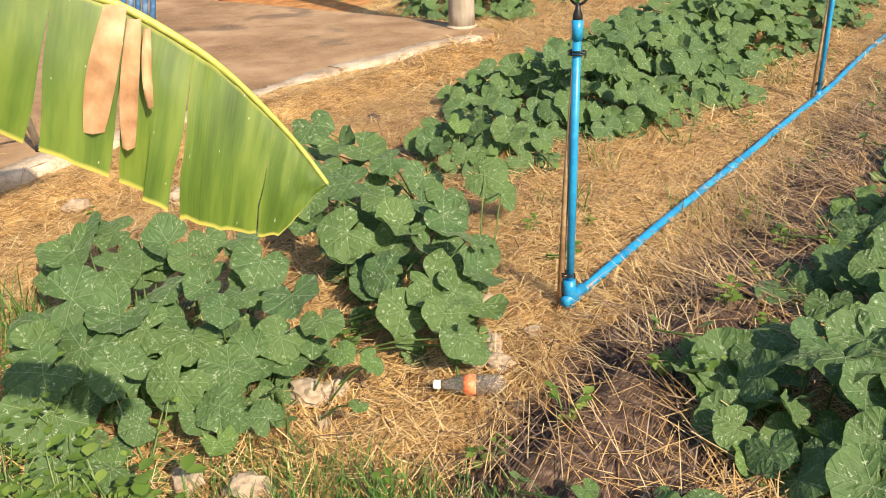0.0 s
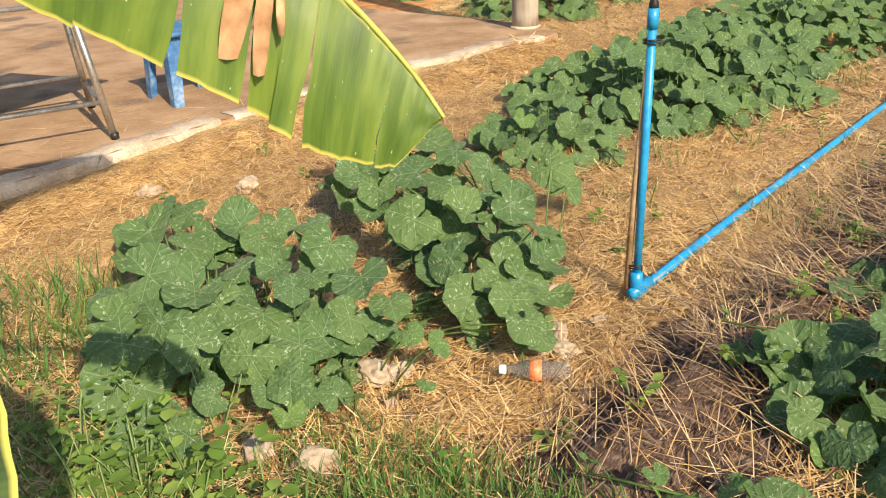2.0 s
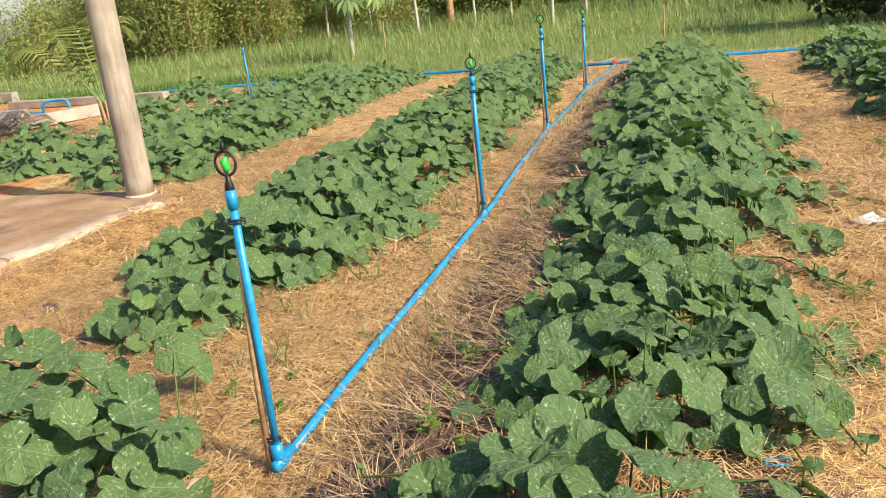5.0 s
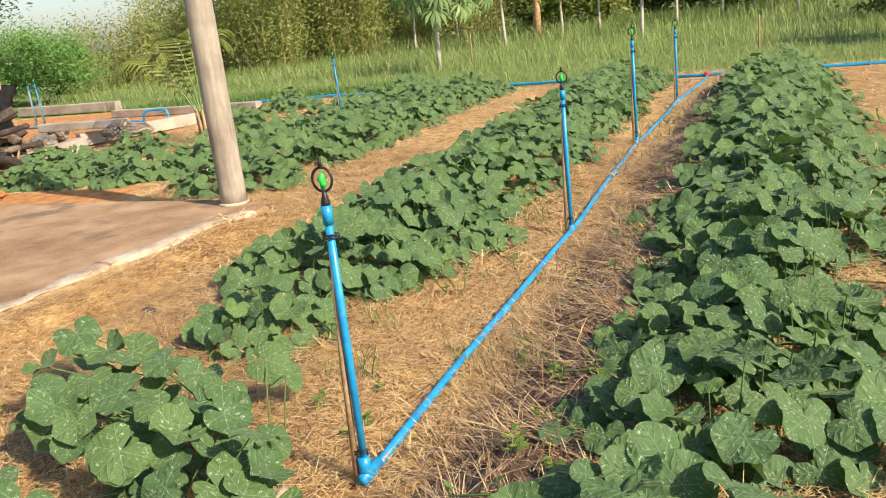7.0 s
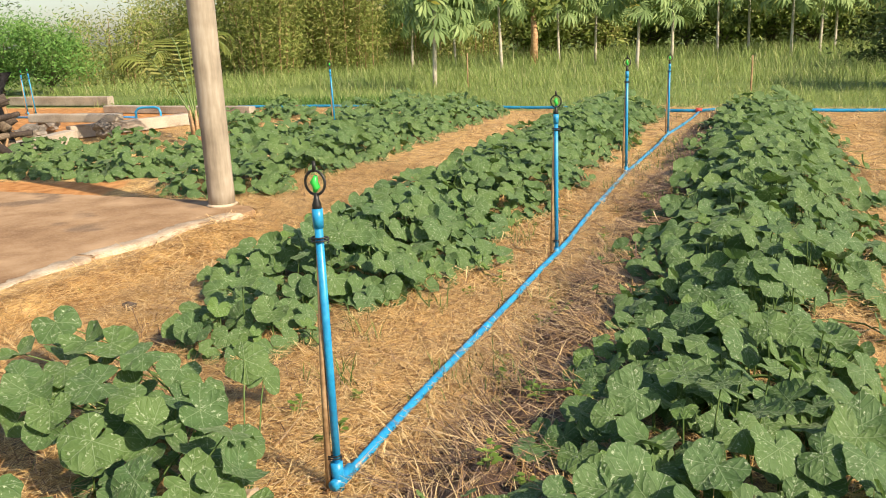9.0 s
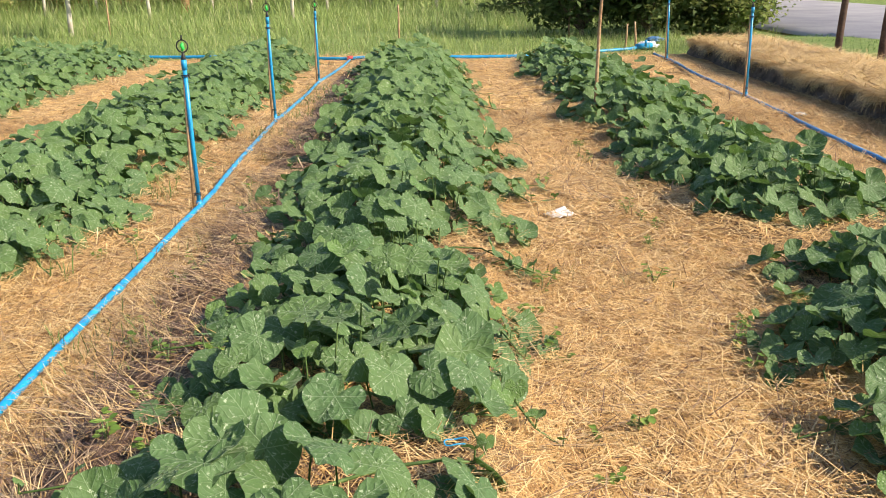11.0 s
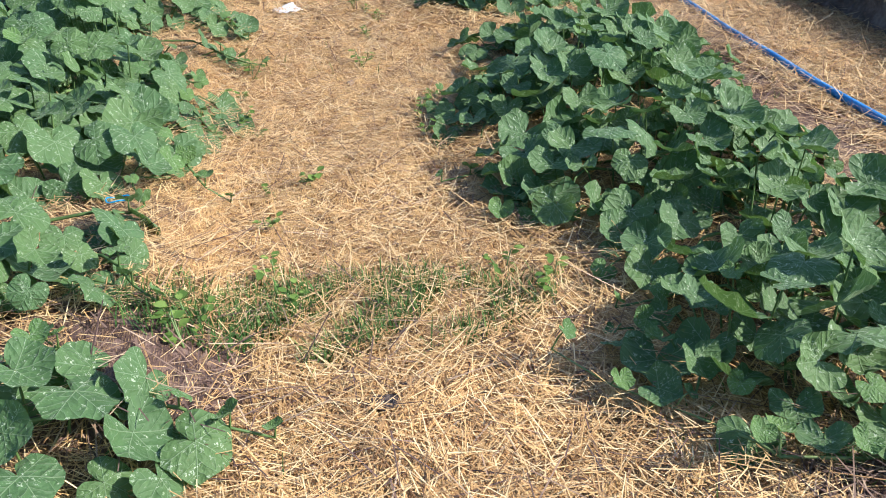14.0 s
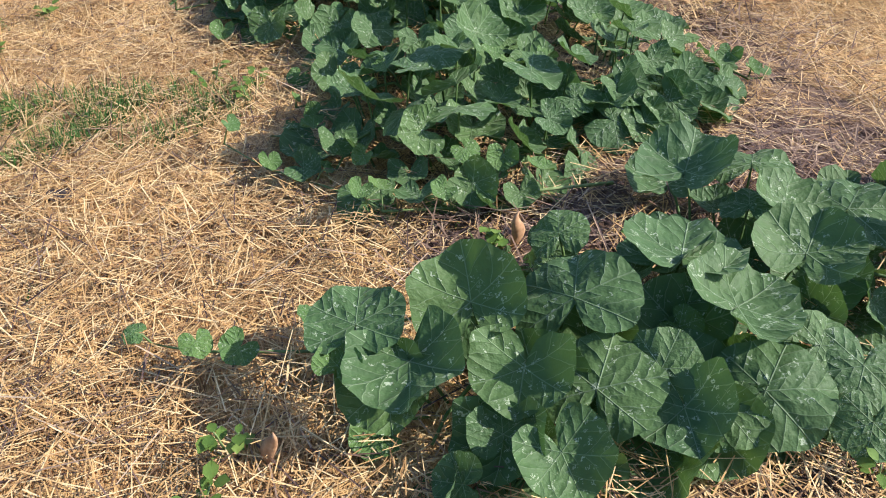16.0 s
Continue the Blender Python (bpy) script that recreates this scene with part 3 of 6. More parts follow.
def make_road():
    bm = bmesh.new()
    ys = np.linspace(-12, 110, 60)
    a = [bm.verts.new((9.5 + 0.35 * noise.noise(Vector((y * 0.4, 0, 0))), y, 0.165)) for y in ys]
    b = [bm.verts.new((16.5, y, 0.175)) for y in ys]
    c = [bm.verts.new((9.35 + 0.35 * noise.noise(Vector((y * 0.4, 0, 0))), y, 0.02)) for y in ys]
    for i in range(len(ys) - 1):
        bm.faces.new((a[i], b[i], b[i + 1], a[i + 1]))
        bm.faces.new((c[i], a[i], a[i + 1], c[i + 1]))
    tagged(part("road", bm, ASPHALT), "pale grey paved road beside the garden", "road", kind="structure")


make_road()


# ---- the raised bed by the road ----
def make_bed():
    bed = thing("raised_bed", (5.5, 7, 0), "raised soil bed topped with overhanging straw", "garden bed")
    bm = bmesh.new()
    ys = np.linspace(-0.5, 12.4, 130)
    rows = []
    for y in ys:
        x0 = 5.58 + 0.036 * (y - 2.5) + 0.06 * noise.noise(Vector((0, y * 1.4, 0))) + 0.03 * noise.noise(Vector((3, y * 6, 0)))
        h = 0.215 + 0.02 * noise.noise(Vector((1, y * 2, 0)))
        prof = [(x0 - 0.02, -0.1), (x0 - 0.03, 0.03), (x0 + 0.015, 0.11), (x0 - 0.005, h - 0.03), (x0 + 0.06, h), (x0 + 0.7, h + 0.03), (x0 + 1.35, h - 0.02), (x0 + 1.75, 0.08)]
        rows.append([bm.verts.new((x - 5.5 + 0.012 * noise.noise(Vector((x * 7, y * 9, z * 9))), y - 7, z)) for x, z in prof])
    for a, b in zip(rows, rows[1:]):
        for k in range(len(a) - 1):
            bm.faces.new((a[k + 1], a[k], b[k], b[k + 1]))
    bm.faces.new(rows[0])
    bm.faces.new(rows[-1][::-1])
    part("soil_bank", bm, BED_SOIL, bed, "dark crumbling soil face")
    mat, sheet = bmesh.new(), []
    for y in ys:
        x0 = 5.60 + 0.036 * (y - 2.5) + 0.05 * noise.noise(Vector((9, y * 2, 0)))
        sheet.append([mat.verts.new((x0 + d - 5.5, y - 7, 0.245 + 0.03 * min(d, 0.5) - max(0, d - 1.2) * 0.3 + 0.02 * noise.noise(Vector((d * 5, y * 5, 0))) - (0.03 if d == 0 else 0))) for d in np.linspace(0, 1.6, 17)])
    for a, b in zip(sheet, sheet[1:]):
        for k in range(16):
            mat.faces.new((a[k], a[k + 1], b[k + 1], b[k]))
    part("straw_layer", mat, STRAW_MAT, bed, "matted straw layer")
    edge = lambda y: 5.57 + 0.036 * (y - 2.5)
    n = 42000
    y = -0.5 + 12.9 * rng.uniform(0, 1, n) ** 1.25
    d = rng.uniform(0, 1, n) ** 1.15 * 1.7
    z = 0.250 + 0.03 * np.minimum(d, 0.5) - np.where(d > 1.2, (d - 1.2) * 0.3, 0) + 0.035 * rng.uniform(0, 1, n) ** 1.5 + 0.02 * np.sin(d * 7 + 2 * np.sin(y * 3)) * np.sin(y * 4.1)
    tagged(part("straw_cover", blades("straw_cover", np.stack([edge(y) + d - 5.5, y - 7, z], 1), rng.uniform(0.08, 0.32, n), 0.0068, rng.normal(1.48, 0.12, n), rng.uniform(0, 6.28, n), rng.uniform(-0.1, 0.2, n), 1, 0.3), STRAW_PALE, bed, "loose dry straw"), kind="stuff")
    n = 10000
    y = rng.uniform(-0.5, 12.4, n)
    clump = np.sin(y * 5.3 + 2 * np.sin(y * 2.1)) * np.sin(y * 1.7 + 1)
    drop = 0.45 + 0.75 * np.clip(clump + 0.35, 0, 1)
    tagged(part("straw_fringe", blades("straw_fringe", np.stack([edge(y) + rng.uniform(-0.02, 0.09, n) - 5.5, y - 7, 0.245 + rng.uniform(-0.015, 0.02, n)], 1), rng.uniform(0.06, 0.22, n) * drop, 0.006, rng.normal(1.75, 0.25, n), math.pi + rng.normal(0, 0.5, n), rng.uniform(0.7, 1.4, n), 2), STRAW_PALE, bed, "straw hanging over the edge"), kind="stuff")


make_bed()


# ---- water pipes ----
def make_riser(height=0.93, cane=0.86, tilt=0.0):
    """Upright sprinkler pipe tied to a cane."""
    t = thing("sprinkler_riser", (0, 0, 0), "blue upright pipe with black sprinkler, tied to a cane", "sprinkler", "sprinkler risers")
    part("pipe", tubes(([(0, 0, 0.02), (tilt * 0.5, 0, height * 0.5), (tilt, 0, height)], 0.0128, 14)), PVC, t)
    bm = tubes(([(0, 0, 0.0), (0, 0, 0.075)], 0.0178, 14), ([(0, -0.035, 0.03), (0, 0.075, 0.03)], 0.0185, 14))
    part("tee", bm, PVC, t)
    part("socket", tubes(([(tilt, 0, height - 0.05), (tilt, 0, height + 0.008)], 0.0165, 14)), PVC, t)
    head = part("sprinkler_head", tubes(([(tilt, 0, height), (tilt, 0, height + 0.02), (tilt, 0, height + 0.035), (tilt, 0, height + 0.055)], [0.015, 0.0145, 0.009, 0.006], 12)), BLACK, t, "black plastic sprinkler")
    part("pin", tubes(([(tilt, 0, height + 0.118), (tilt, 0, height + 0.15)], [0.0065, 0.005], 8)), BLACK, head)
    ring = [(tilt + 0.033 * math.sin(a), 0, height + 0.086 - 0.036 * math.cos(a)) for a in np.linspace(0, 2 * math.pi, 25)]
    part("ring", tubes((ring, 0.0042, 8)), BLACK, head)
    rotor = bmesh.new()
    tube(rotor, [(tilt - 0.004, 0, height + 0.058), (tilt + 0.004, 0, height + 0.072), (tilt - 0.004, 0, height + 0.088), (tilt + 0.004, 0, height + 0.106)], [0.006, 0.012, 0.013, 0.006], 8)
    part("rotor", rotor, GREEN, head, "bright green rotor")
    part("cane", tubes(([(-0.032, -0.010, -0.05), (-0.023 + tilt * 0.4, -0.002, cane * 0.5), (-0.012 + tilt * 0.9, 0.018, cane)], [0.0115, 0.0105, 0.009], 8)), BAMBOO, t, "dry brown cane")
    for z in (0.115, cane - 0.02):
        wrap = [(-0.012 * (1 - z) + tilt * z + 0.026 * math.cos(a), 0.008 * z + (0.016 + 0.011 * z) * math.sin(a), z + 0.0015 * a - 0.008) for a in np.linspace(0, 6.28 * 2, 30)]
        part("tie", tubes((wrap, 0.0027, 6)), BLACK, t, "black wire tie")
    return t


riser = make_riser()
RISERS = [(0, 3.0, 0, 0.0, 1.0), (-0.03, 6.0, -5, 0.3, 1.055), (0.03, 9.0, 4, 0.1, 0.985), (4.56, -0.3, 0, 0.8, 1.0), (4.83, 3.35, -6, 2.9, 1.08), (5.0, 7.18, 5, 2.5, 1.06), (5.27, 11.3, 0, 2.7, 1.03), (-5.09, 9.42, 8, 1.0, 1.0), (-13.4, 11.4, 20, 1.9, 1.0), (-14.3, 12.0, 80, 4.0, 0.95)]
for x, y, rz, lean, s in RISERS:
    r = copy_thing(riser, pose(x, y, land_z(x, y), lean, -lean, rz))
    r.scale = (1, 1, s)


def make_run(points, radius, material, label, name="water_pipe"):
    t = thing(name, (0, 0, 0), label, "water pipe")
    bm = bmesh.new()
    tube(bm, points, radius, 14)
    part("pipe", bm, material, t)
    return t


def along(points, step=0.35, lift=0.03, sway=0.012):
    """Lay a pipe over the ground through the given plan points."""
    out = []
    for (x0, y0), (x1, y1) in zip(points, points[1:]):
        k = max(2, int(math.hypot(x1 - x0, y1 - y0) / step))
        for i in range(k):
            f = i / k
            x, y = x0 + (x1 - x0) * f, y0 + (y1 - y0) * f
            out.append((x + sway * noise.noise(Vector((x, y * 0.8, 1))), y, 0.6 * land_z(x, y) + lift))
    return out + [(*points[-1], lift)]


line = make_run(along([(0, 0), (0, 3), (-0.02, 6), (0.03, 9), (0.16, 11.2), (0.19, 11.85)]), 0.0168, PVC, "bright blue water pipe lying along the crop row")
for y in (1.55, 4.6, 7.4, 10.2):
    part("coupling", tubes(([(0.0 if y < 9 else 0.1, y - 0.04, 0.6 * land_z(0, y) + 0.03), (0.0 if y < 9 else 0.11, y + 0.04, 0.6 * land_z(0, y) + 0.03)], 0.0205, 14)), PVC, line)
elbow = part("elbow", tubes(([(0, -0.004, 0.10), (0, -0.003, 0.055), (0, 0.006, 0.034), (0, 0.028, 0.03), (0, 0.085, 0.03)], 0.0205, 14)), PVC, line)
make_run(along([(4.56, -0.34), (4.57, 0.4), (4.62, 1.75), (4.83, 3.35), (5.0, 7.18), (5.27, 11.3), (5.3, 12.2)]), 0.019, PVC_OLD, "sun-bleached blue water pipe beside the crop row")
header = make_run(along([(-9.4, 13.0), (-7.7, 13.1), (-3.2, 12.95), (-1.2, 12.4), (0.2, 11.9), (3.2, 12.05), (5.4, 13.3)], lift=0.05), 0.027, PVC, "thick blue header pipe across the field end")
for x, y in ((0.19, 11.9), (-8.0, 13.08), (5.35, 13.28)):
    part("joint_tape", tubes(([(x - 0.05, y, 0.06), (x + 0.05, y + 0.005, 0.06)], 0.031, 14)), RED, header, "red tape round a joint")
part("valve", tubes(([(5.25, 13.22, 0.06), (5.55, 13.34, 0.07)], 0.05, 12), ([(5.4, 13.15, 0.07), (5.4, 13.15, 0.18)], 0.025, 10)), PVC, header, "blue valve body")
make_run([(-9.4, 9.9, 0.02), (-9.4, 9.9, 0.26), (-9.36, 9.92, 0.31), (-9.3, 9.94, 0.33), (-9.05, 10.0, 0.33), (-8.98, 10.02, 0.31), (-8.95, 10.02, 0.24), (-8.95, 10.02, 0.0)], 0.021, PVC, "blue pipe bent over as a standpipe")
make_run(along([(-12.4, 9.9), (-11.0, 9.9), (-9.4, 9.9)], lift=0.16), 0.02, PVC_OLD, "blue pipe between concrete beams")


# ---- canes and posts ----
def make_stake(x, y, height, radius, material, label, lean=0.0, name="stake", category="stake"):
    bm = bmesh.new()
    z0 = land_z(x, y) - 0.05
    pts = [(lean * z + 0.012 * noise.noise(Vector((x, z * 2, 0))), 0.01 * noise.noise(Vector((y, z * 2, 4))), z) for z in np.linspace(0, height, 9)]
    tube(bm, pts, [radius * (1.15 - 0.3 * i / 8) for i in range(9)], 9)
    ob = tagged(part(name, bm, material), label, category)
    ob.location = (x, y, z0)
    return ob


make_stake(3.03, 5.78, 1.75, 0.015, BAMBOO, "tall thin brown wooden pole beside the pumpkin row", 0.01)
for x, y, h, lean in ((-6.1, 18.5, 0.95, 0.02), (0.87, 16.3, 0.75, 0.0), (4.65, 17.0, 1.2, 0.02), (5.35, 13.7, 0.55, -0.06), (5.2, 13.9, 0.5, 0.05), (-11.5, 14.6, 1.0, 0.0)):
    make_stake(x, y, h, 0.02, BAMBOO, "short dry wooden stake in the grass", lean)
for x, y in ((7.45, 10.2), (7.45, 9.0)):
    make_stake(x, y, 2.1, 0.046, POST, "dark brown wooden post beside the road", 0.015, "post", "post")
make_stake(8.2, 7.6, 0.1, 0.03, POST, "low dark wood piece on the verge", 0.3, "post", "post")


# ---- on the slab ----
def make_table():
    t = thing("work_table", (-3.35, -0.72, 0.10), "worn steel work table with round tubular legs", "table")
    feet = [(0.38, 0.53), (-0.38, 0.80), (-0.10, -0.95), (-0.86, -0.68)]
    tops = [(0.32, 0.46), (-0.34, 0.72), (-0.12, -0.87), (-0.80, -0.61)]
    for (x, y), (u, v) in zip(feet, tops):
        leg = part("leg", tubes(([(x, y, 0), (u, v, 0.74)], 0.019, 12)), STEEL, t)
        part("foot", tubes(([(x, y, 0), (x, y, 0.035)], 0.022, 12)), BLACK, leg)
    at = lambda i, z: tuple(a + (b - a) * z / 0.74 for a, b in zip(feet[i], tops[i])) + (z,)
    for i, j, z in ((0, 2, 0.20), (1, 3, 0.20), (0, 1, 0.16), (2, 3, 0.16), (0, 2, 0.70), (1, 3, 0.70)):
        part("rail", tubes(([at(i, z), at(j, z)], 0.0125, 10)), STEEL, t)
    top = block((0.95, 1.75, 0.03), 0.006)
    bmesh.ops.rotate(top, verts=top.verts, cent=(0, 0, 0), matrix=Matrix.Rotation(0.29, 3, "Z"))
    bmesh.ops.translate(top, verts=top.verts, vec=(-0.24, -0.07, 0.74))
    part("tabletop", top, STEEL, t, smooth=False)


make_table()


def make_chair():
    t = tagged(new("plastic_chair"), "faded blue plastic chair standing on the cement floor", "chair")
    t.matrix_world = pose(-3.42, 0.58, 0.10, 0, 0, -8)
    for x, y in ((0.2, -0.2), (-0.2, -0.2), (0.2, 0.2), (-0.2, 0.2)):
        bm = bmesh.new()
        rows = []
        for z, w, inset in ((0.0, 0.030, 0.0), (0.2, 0.036, 0.02), (0.42, 0.048, 0.045)):
            cx, cy = x * (1 - inset * 2.5), y * (1 - inset * 2.5)
            sx, sy = math.copysign(1, x), math.copysign(1, y)
            prof = [(0, 0), (-sx * 2 * w, 0), (-sx * 2 * w, -sy * 0.006), (-sx * 0.008, -sy * 0.008), (-sx * 0.006, -sy * 2 * w), (0, -sy * 2 * w)]
            rows.append([bm.verts.new((cx + px, cy + py, z)) for px, py in prof])
        for a, b in zip(rows, rows[1:]):
            for k in range(6):
                bm.faces.new((a[k], a[(k + 1) % 6], b[(k + 1) % 6], b[k]))
        bm.faces.new(rows[0])
        bm.faces.new(rows[-1])
        bmesh.ops.recalc_face_normals(bm, faces=bm.faces)
        part("leg", bm, BLUE_PLASTIC, t, smooth=False)
    seat = block((0.44, 0.44, 0.03), 0.012, cuts=3)
    for v in seat.verts:
        v.co.z += 0.41 - 0.02 * math.cos(v.co.x * 6) * math.cos(v.co.y * 6)
    part("seat", seat, BLUE_PLASTIC, t)
    back = bmesh.new()
    for x in np.linspace(-0.18, 0.18, 5):
        tube(back, [(x, 0.2, 0.42), (x * 1.05, 0.24, 0.62), (x, 0.29, 0.84)], [0.02, 0.017, 0.02], 6)
    tube(back, [(-0.21, 0.27, 0.80), (-0.1, 0.30, 0.86), (0.1, 0.30, 0.86), (0.21, 0.27, 0.80)], 0.026, 8)
    part("backrest", back, BLUE_PLASTIC, t)


make_chair()


def make_crumpled(name, at, size, material, label, category, seed, squash=(1, 0.8, 0.5), soft=False):
    bm = lump(size, squash, 0.45, seed, 4 if soft else 3)
    for v in bm.verts:
        v.co += 0.10 * size * noise.noise_vector(v.co / size * 3 + Vector((seed, 0, 0)))
    low = min(v.co.z for v in bm.verts)
    bmesh.ops.translate(bm, verts=bm.verts, vec=(0, 0, -low))
    ob = tagged(part(name, bm, material, smooth=soft), label, category)
    ob.location = at
    return ob


make_crumpled("plastic_bag", (-2.95, -1.0, 0.10), 0.13, WHITE_PLASTIC, "crumpled dirty white plastic bag on the slab edge", "bag", 3, (1, 0.8, 0.75))
make_crumpled("plastic_bag", (-2.68, -1.2, 0.03), 0.08, WHITE_PLASTIC, "torn white plastic scrap on the straw", "bag", 8)
make_crumpled("straw_bundle", (-3.3, -0.95, 0.10), 0.15, WOOD, "dark bundle of roots and dry stalks on the slab", "bundle", 5, (0.7, 0.7, 1.1))


# ---- firewood, net and beams beyond the slab ----
def make_wood_pile():
    pile = thing("firewood_pile", (-8.45, 5.2, 0), "heap of dark weathered logs and branches", "firewood")
    rnd = random.Random(4)
    u, v = Vector((0.59, 0.81, 0)), Vector((-0.81, 0.59, 0))
    for i in range(34):
        level = i // 11
        mid = u * rnd.uniform(-1.15, 0.95) * (1 - 0.22 * level) + v * rnd.uniform(-0.3, 0.5) + Vector((0, 0, 0.09 + 0.21 * level + rnd.uniform(-0.02, 0.06)))
        l, a, tip = rnd.uniform(0.6, 1.35), rnd.gauss(0.0, 0.38), rnd.gauss(0.04, 0.22)
        r = rnd.uniform(0.04, 0.10)
        d = u * math.cos(a) + v * math.sin(a) + Vector((0, 0, tip))
        pts = [mid + d * l * (f - 0.5) + 0.09 * noise.noise_vector(Vector((i * 1.7, f * 2.6, 0))) for f in np.linspace(0, 1, 8)]
        lowest = min(p.z for p in pts)
        pts = [p + Vector((0, 0, max(0.0, r - lowest))) for p in pts]
        bm = bmesh.new()
        tube(bm, pts, [r * (1.1 - 0.05 * f + 0.3 * noise.noise(Vector((i * 3, f * 1.3, 1)))) for f in range(8)], 9)
        for w in bm.verts:
            w.co += 0.016 * noise.noise_vector(w.co * 9)
        part("log", bm, WOOD if i % 3 else BARK, pile)
    for i in range(9):
        root = u * rnd.uniform(-1.0, 0.5) + v * rnd.uniform(-0.25, 0.2) + Vector((0, 0, 0.5))
        d = u * rnd.uniform(-1, 1) + v * rnd.uniform(-0.4, 0.2)
        pts = [root + d * 0.17 * k + Vector((0, 0, 0.10 * k * (1 - 0.08 * k))) + 0.06 * noise.noise_vector(Vector((i * 2.3, k * 0.9, 5))) for k in range(6)]
        part("branch", tubes((pts, [0.06, 0.05, 0.042, 0.035, 0.026, 0.012], 8)), WOOD, pile)
    part("stub", tubes(([(0.66, 0.45, 0), (0.64, 0.47, 0.2), (0.70, 0.48, 0.34)], [0.025, 0.02, 0.012], 7), ([(0.64, 0.47, 0.18), (0.56, 0.48, 0.3)], [0.016, 0.008], 6)), BAMBOO, pile)


make_wood_pile()


def make_net():
    """Low wall with black net thrown over it, and a peaked net on poles behind."""
    t = thing("net_fence", (-12.9, 8.1, 0), "low wall draped with black shade net", "fence")
    wall = block((4.6, 0.14, 0.86), 0.02, 0.02, 6, 2)
    bmesh.ops.translate(wall, verts=wall.verts, vec=(-0.25, 0.1, -0.02))
    part("wall", wall, CONCRETE, t, "grey cement block wall")

    def sheet(name, corner, us, vs, fold, label):
        bm = bmesh.new()
        grid = [[bm.verts.new(corner(u, v)) for u in us] for v in vs]
        for a, b in zip(grid, grid[1:]):
            for k in range(len(us) - 1):
                bm.faces.new((a[k], a[k + 1], b[k + 1], b[k]))
        for v in bm.verts:
            v.co += fold * noise.noise_vector(Vector((v.co.x * 2.2, v.co.y * 2, v.co.z * 0.9)))
        bmesh.ops.solidify(bm, geom=bm.faces[:], thickness=0.006)
        part(name, bm, NET, t, label)

    sheet("net_drape", lambda u, v: (-2.55 + 4.80 * u + 0.45 * v * u, -0.02 - 0.16 * v + 0.03 * math.sin(u * 40) * v, 0.88 - 0.88 * v), np.linspace(0, 1, 50), np.linspace(0, 1, 12), 0.03, "black net hanging over the wall")
    peak = lambda u: 2.36 + 0.12 * math.sin((0.55 - u) * 6) if u < 0.55 else 0.95 + 1.41 * max(0.0, 1 - (u - 0.55) / 0.45) ** 2.2
    sheet("net_tent", lambda u, v: (-3.1 + 4.7 * u, 0.65 + 0.3 * v + 0.07 * math.sin(u * 30 + 2 * v), 0.55 + (peak(u) - 0.45) * v), np.linspace(0, 1, 60), np.linspace(0, 1, 16), 0.06, "black net stretched over poles")
    part("pole", tubes(([(1.55, 0.8, 0.0), (1.28, 0.85, 1.0), (0.5, 0.9, 3.8)], [0.05, 0.046, 0.04], 10)), BAMBOO, t, "leaning pale bamboo pole")
    part("pole", tubes(([(-0.45, 1.1, 0.0), (-0.42, 1.1, 2.42)], [0.06, 0.055], 10)), BAMBOO, t, "pale bamboo pole")


make_net()


def make_beam(x0, y0, x1, y1, z, h, label, seed):
    l, a = math.hypot(x1 - x0, y1 - y0), math.atan2(y1 - y0, x1 - x0)
    ob = tagged(part("concrete_beam", block((l, 0.2, h), 0.015, 0.012, 4, seed), CONCRETE, smooth=False), label, "beam", "concrete beams")
    ob.matrix_world = pose((x0 + x1) / 2, (y0 + y1) / 2, z, 0, 0, math.degrees(a))
    return ob


make_beam(-17.2, 14.2, -13.7, 13.95, 0.02, 0.22, "pale concrete beam lying on orange soil", 1)
make_beam(-12.4, 12.4, -8.3, 11.95, 0.0, 0.16, "pale concrete beam lying on orange soil", 4)
make_beam(-10.12, 8.28, -8.34, 8.32, 0.26, 0.13, "pale concrete beam resting on a stone block", 2)
make_beam(-9.3, 8.2, -8.5, 10.2, 0.0, 0.2, "pale concrete beam lying on orange soil", 3)
make_beam(-8.4, 6.4, -8.75, 7.7, 0.0, 0.2, "mossy concrete beam at the row's end", 6)
make_crumpled("stone_block", (-10.5, 8.94, 0.0), 0.2, GREY_STONE, "rough grey stone block under a beam", "stone", 12, (1.1, 0.9, 0.68))
make_crumpled("stone_block", (-8.59, 8.22, 0.0), 0.15, GREY_STONE, "rough grey stone block under a beam", "stone", 13, (1.2, 1, 0.95))
make_crumpled("stone_block", (-9.9, 8.0, 0.0), 0.2, GREY_STONE, "rough grey stone beside the beams", "stone", 14, (1.3, 1, 0.55))
for i, (x, y, size) in enumerate([(-7.05, 4.15, 0.17), (-6.85, 4.42, 0.13), (-7.3, 4.0, 0.12)]):
    make_crumpled("clay_heap", (x, y, -0.02), size, CLAY, "heap of crumbly orange clay beside the slab", "soil heap", 21 + i, (1.3, 0.8, 0.42))


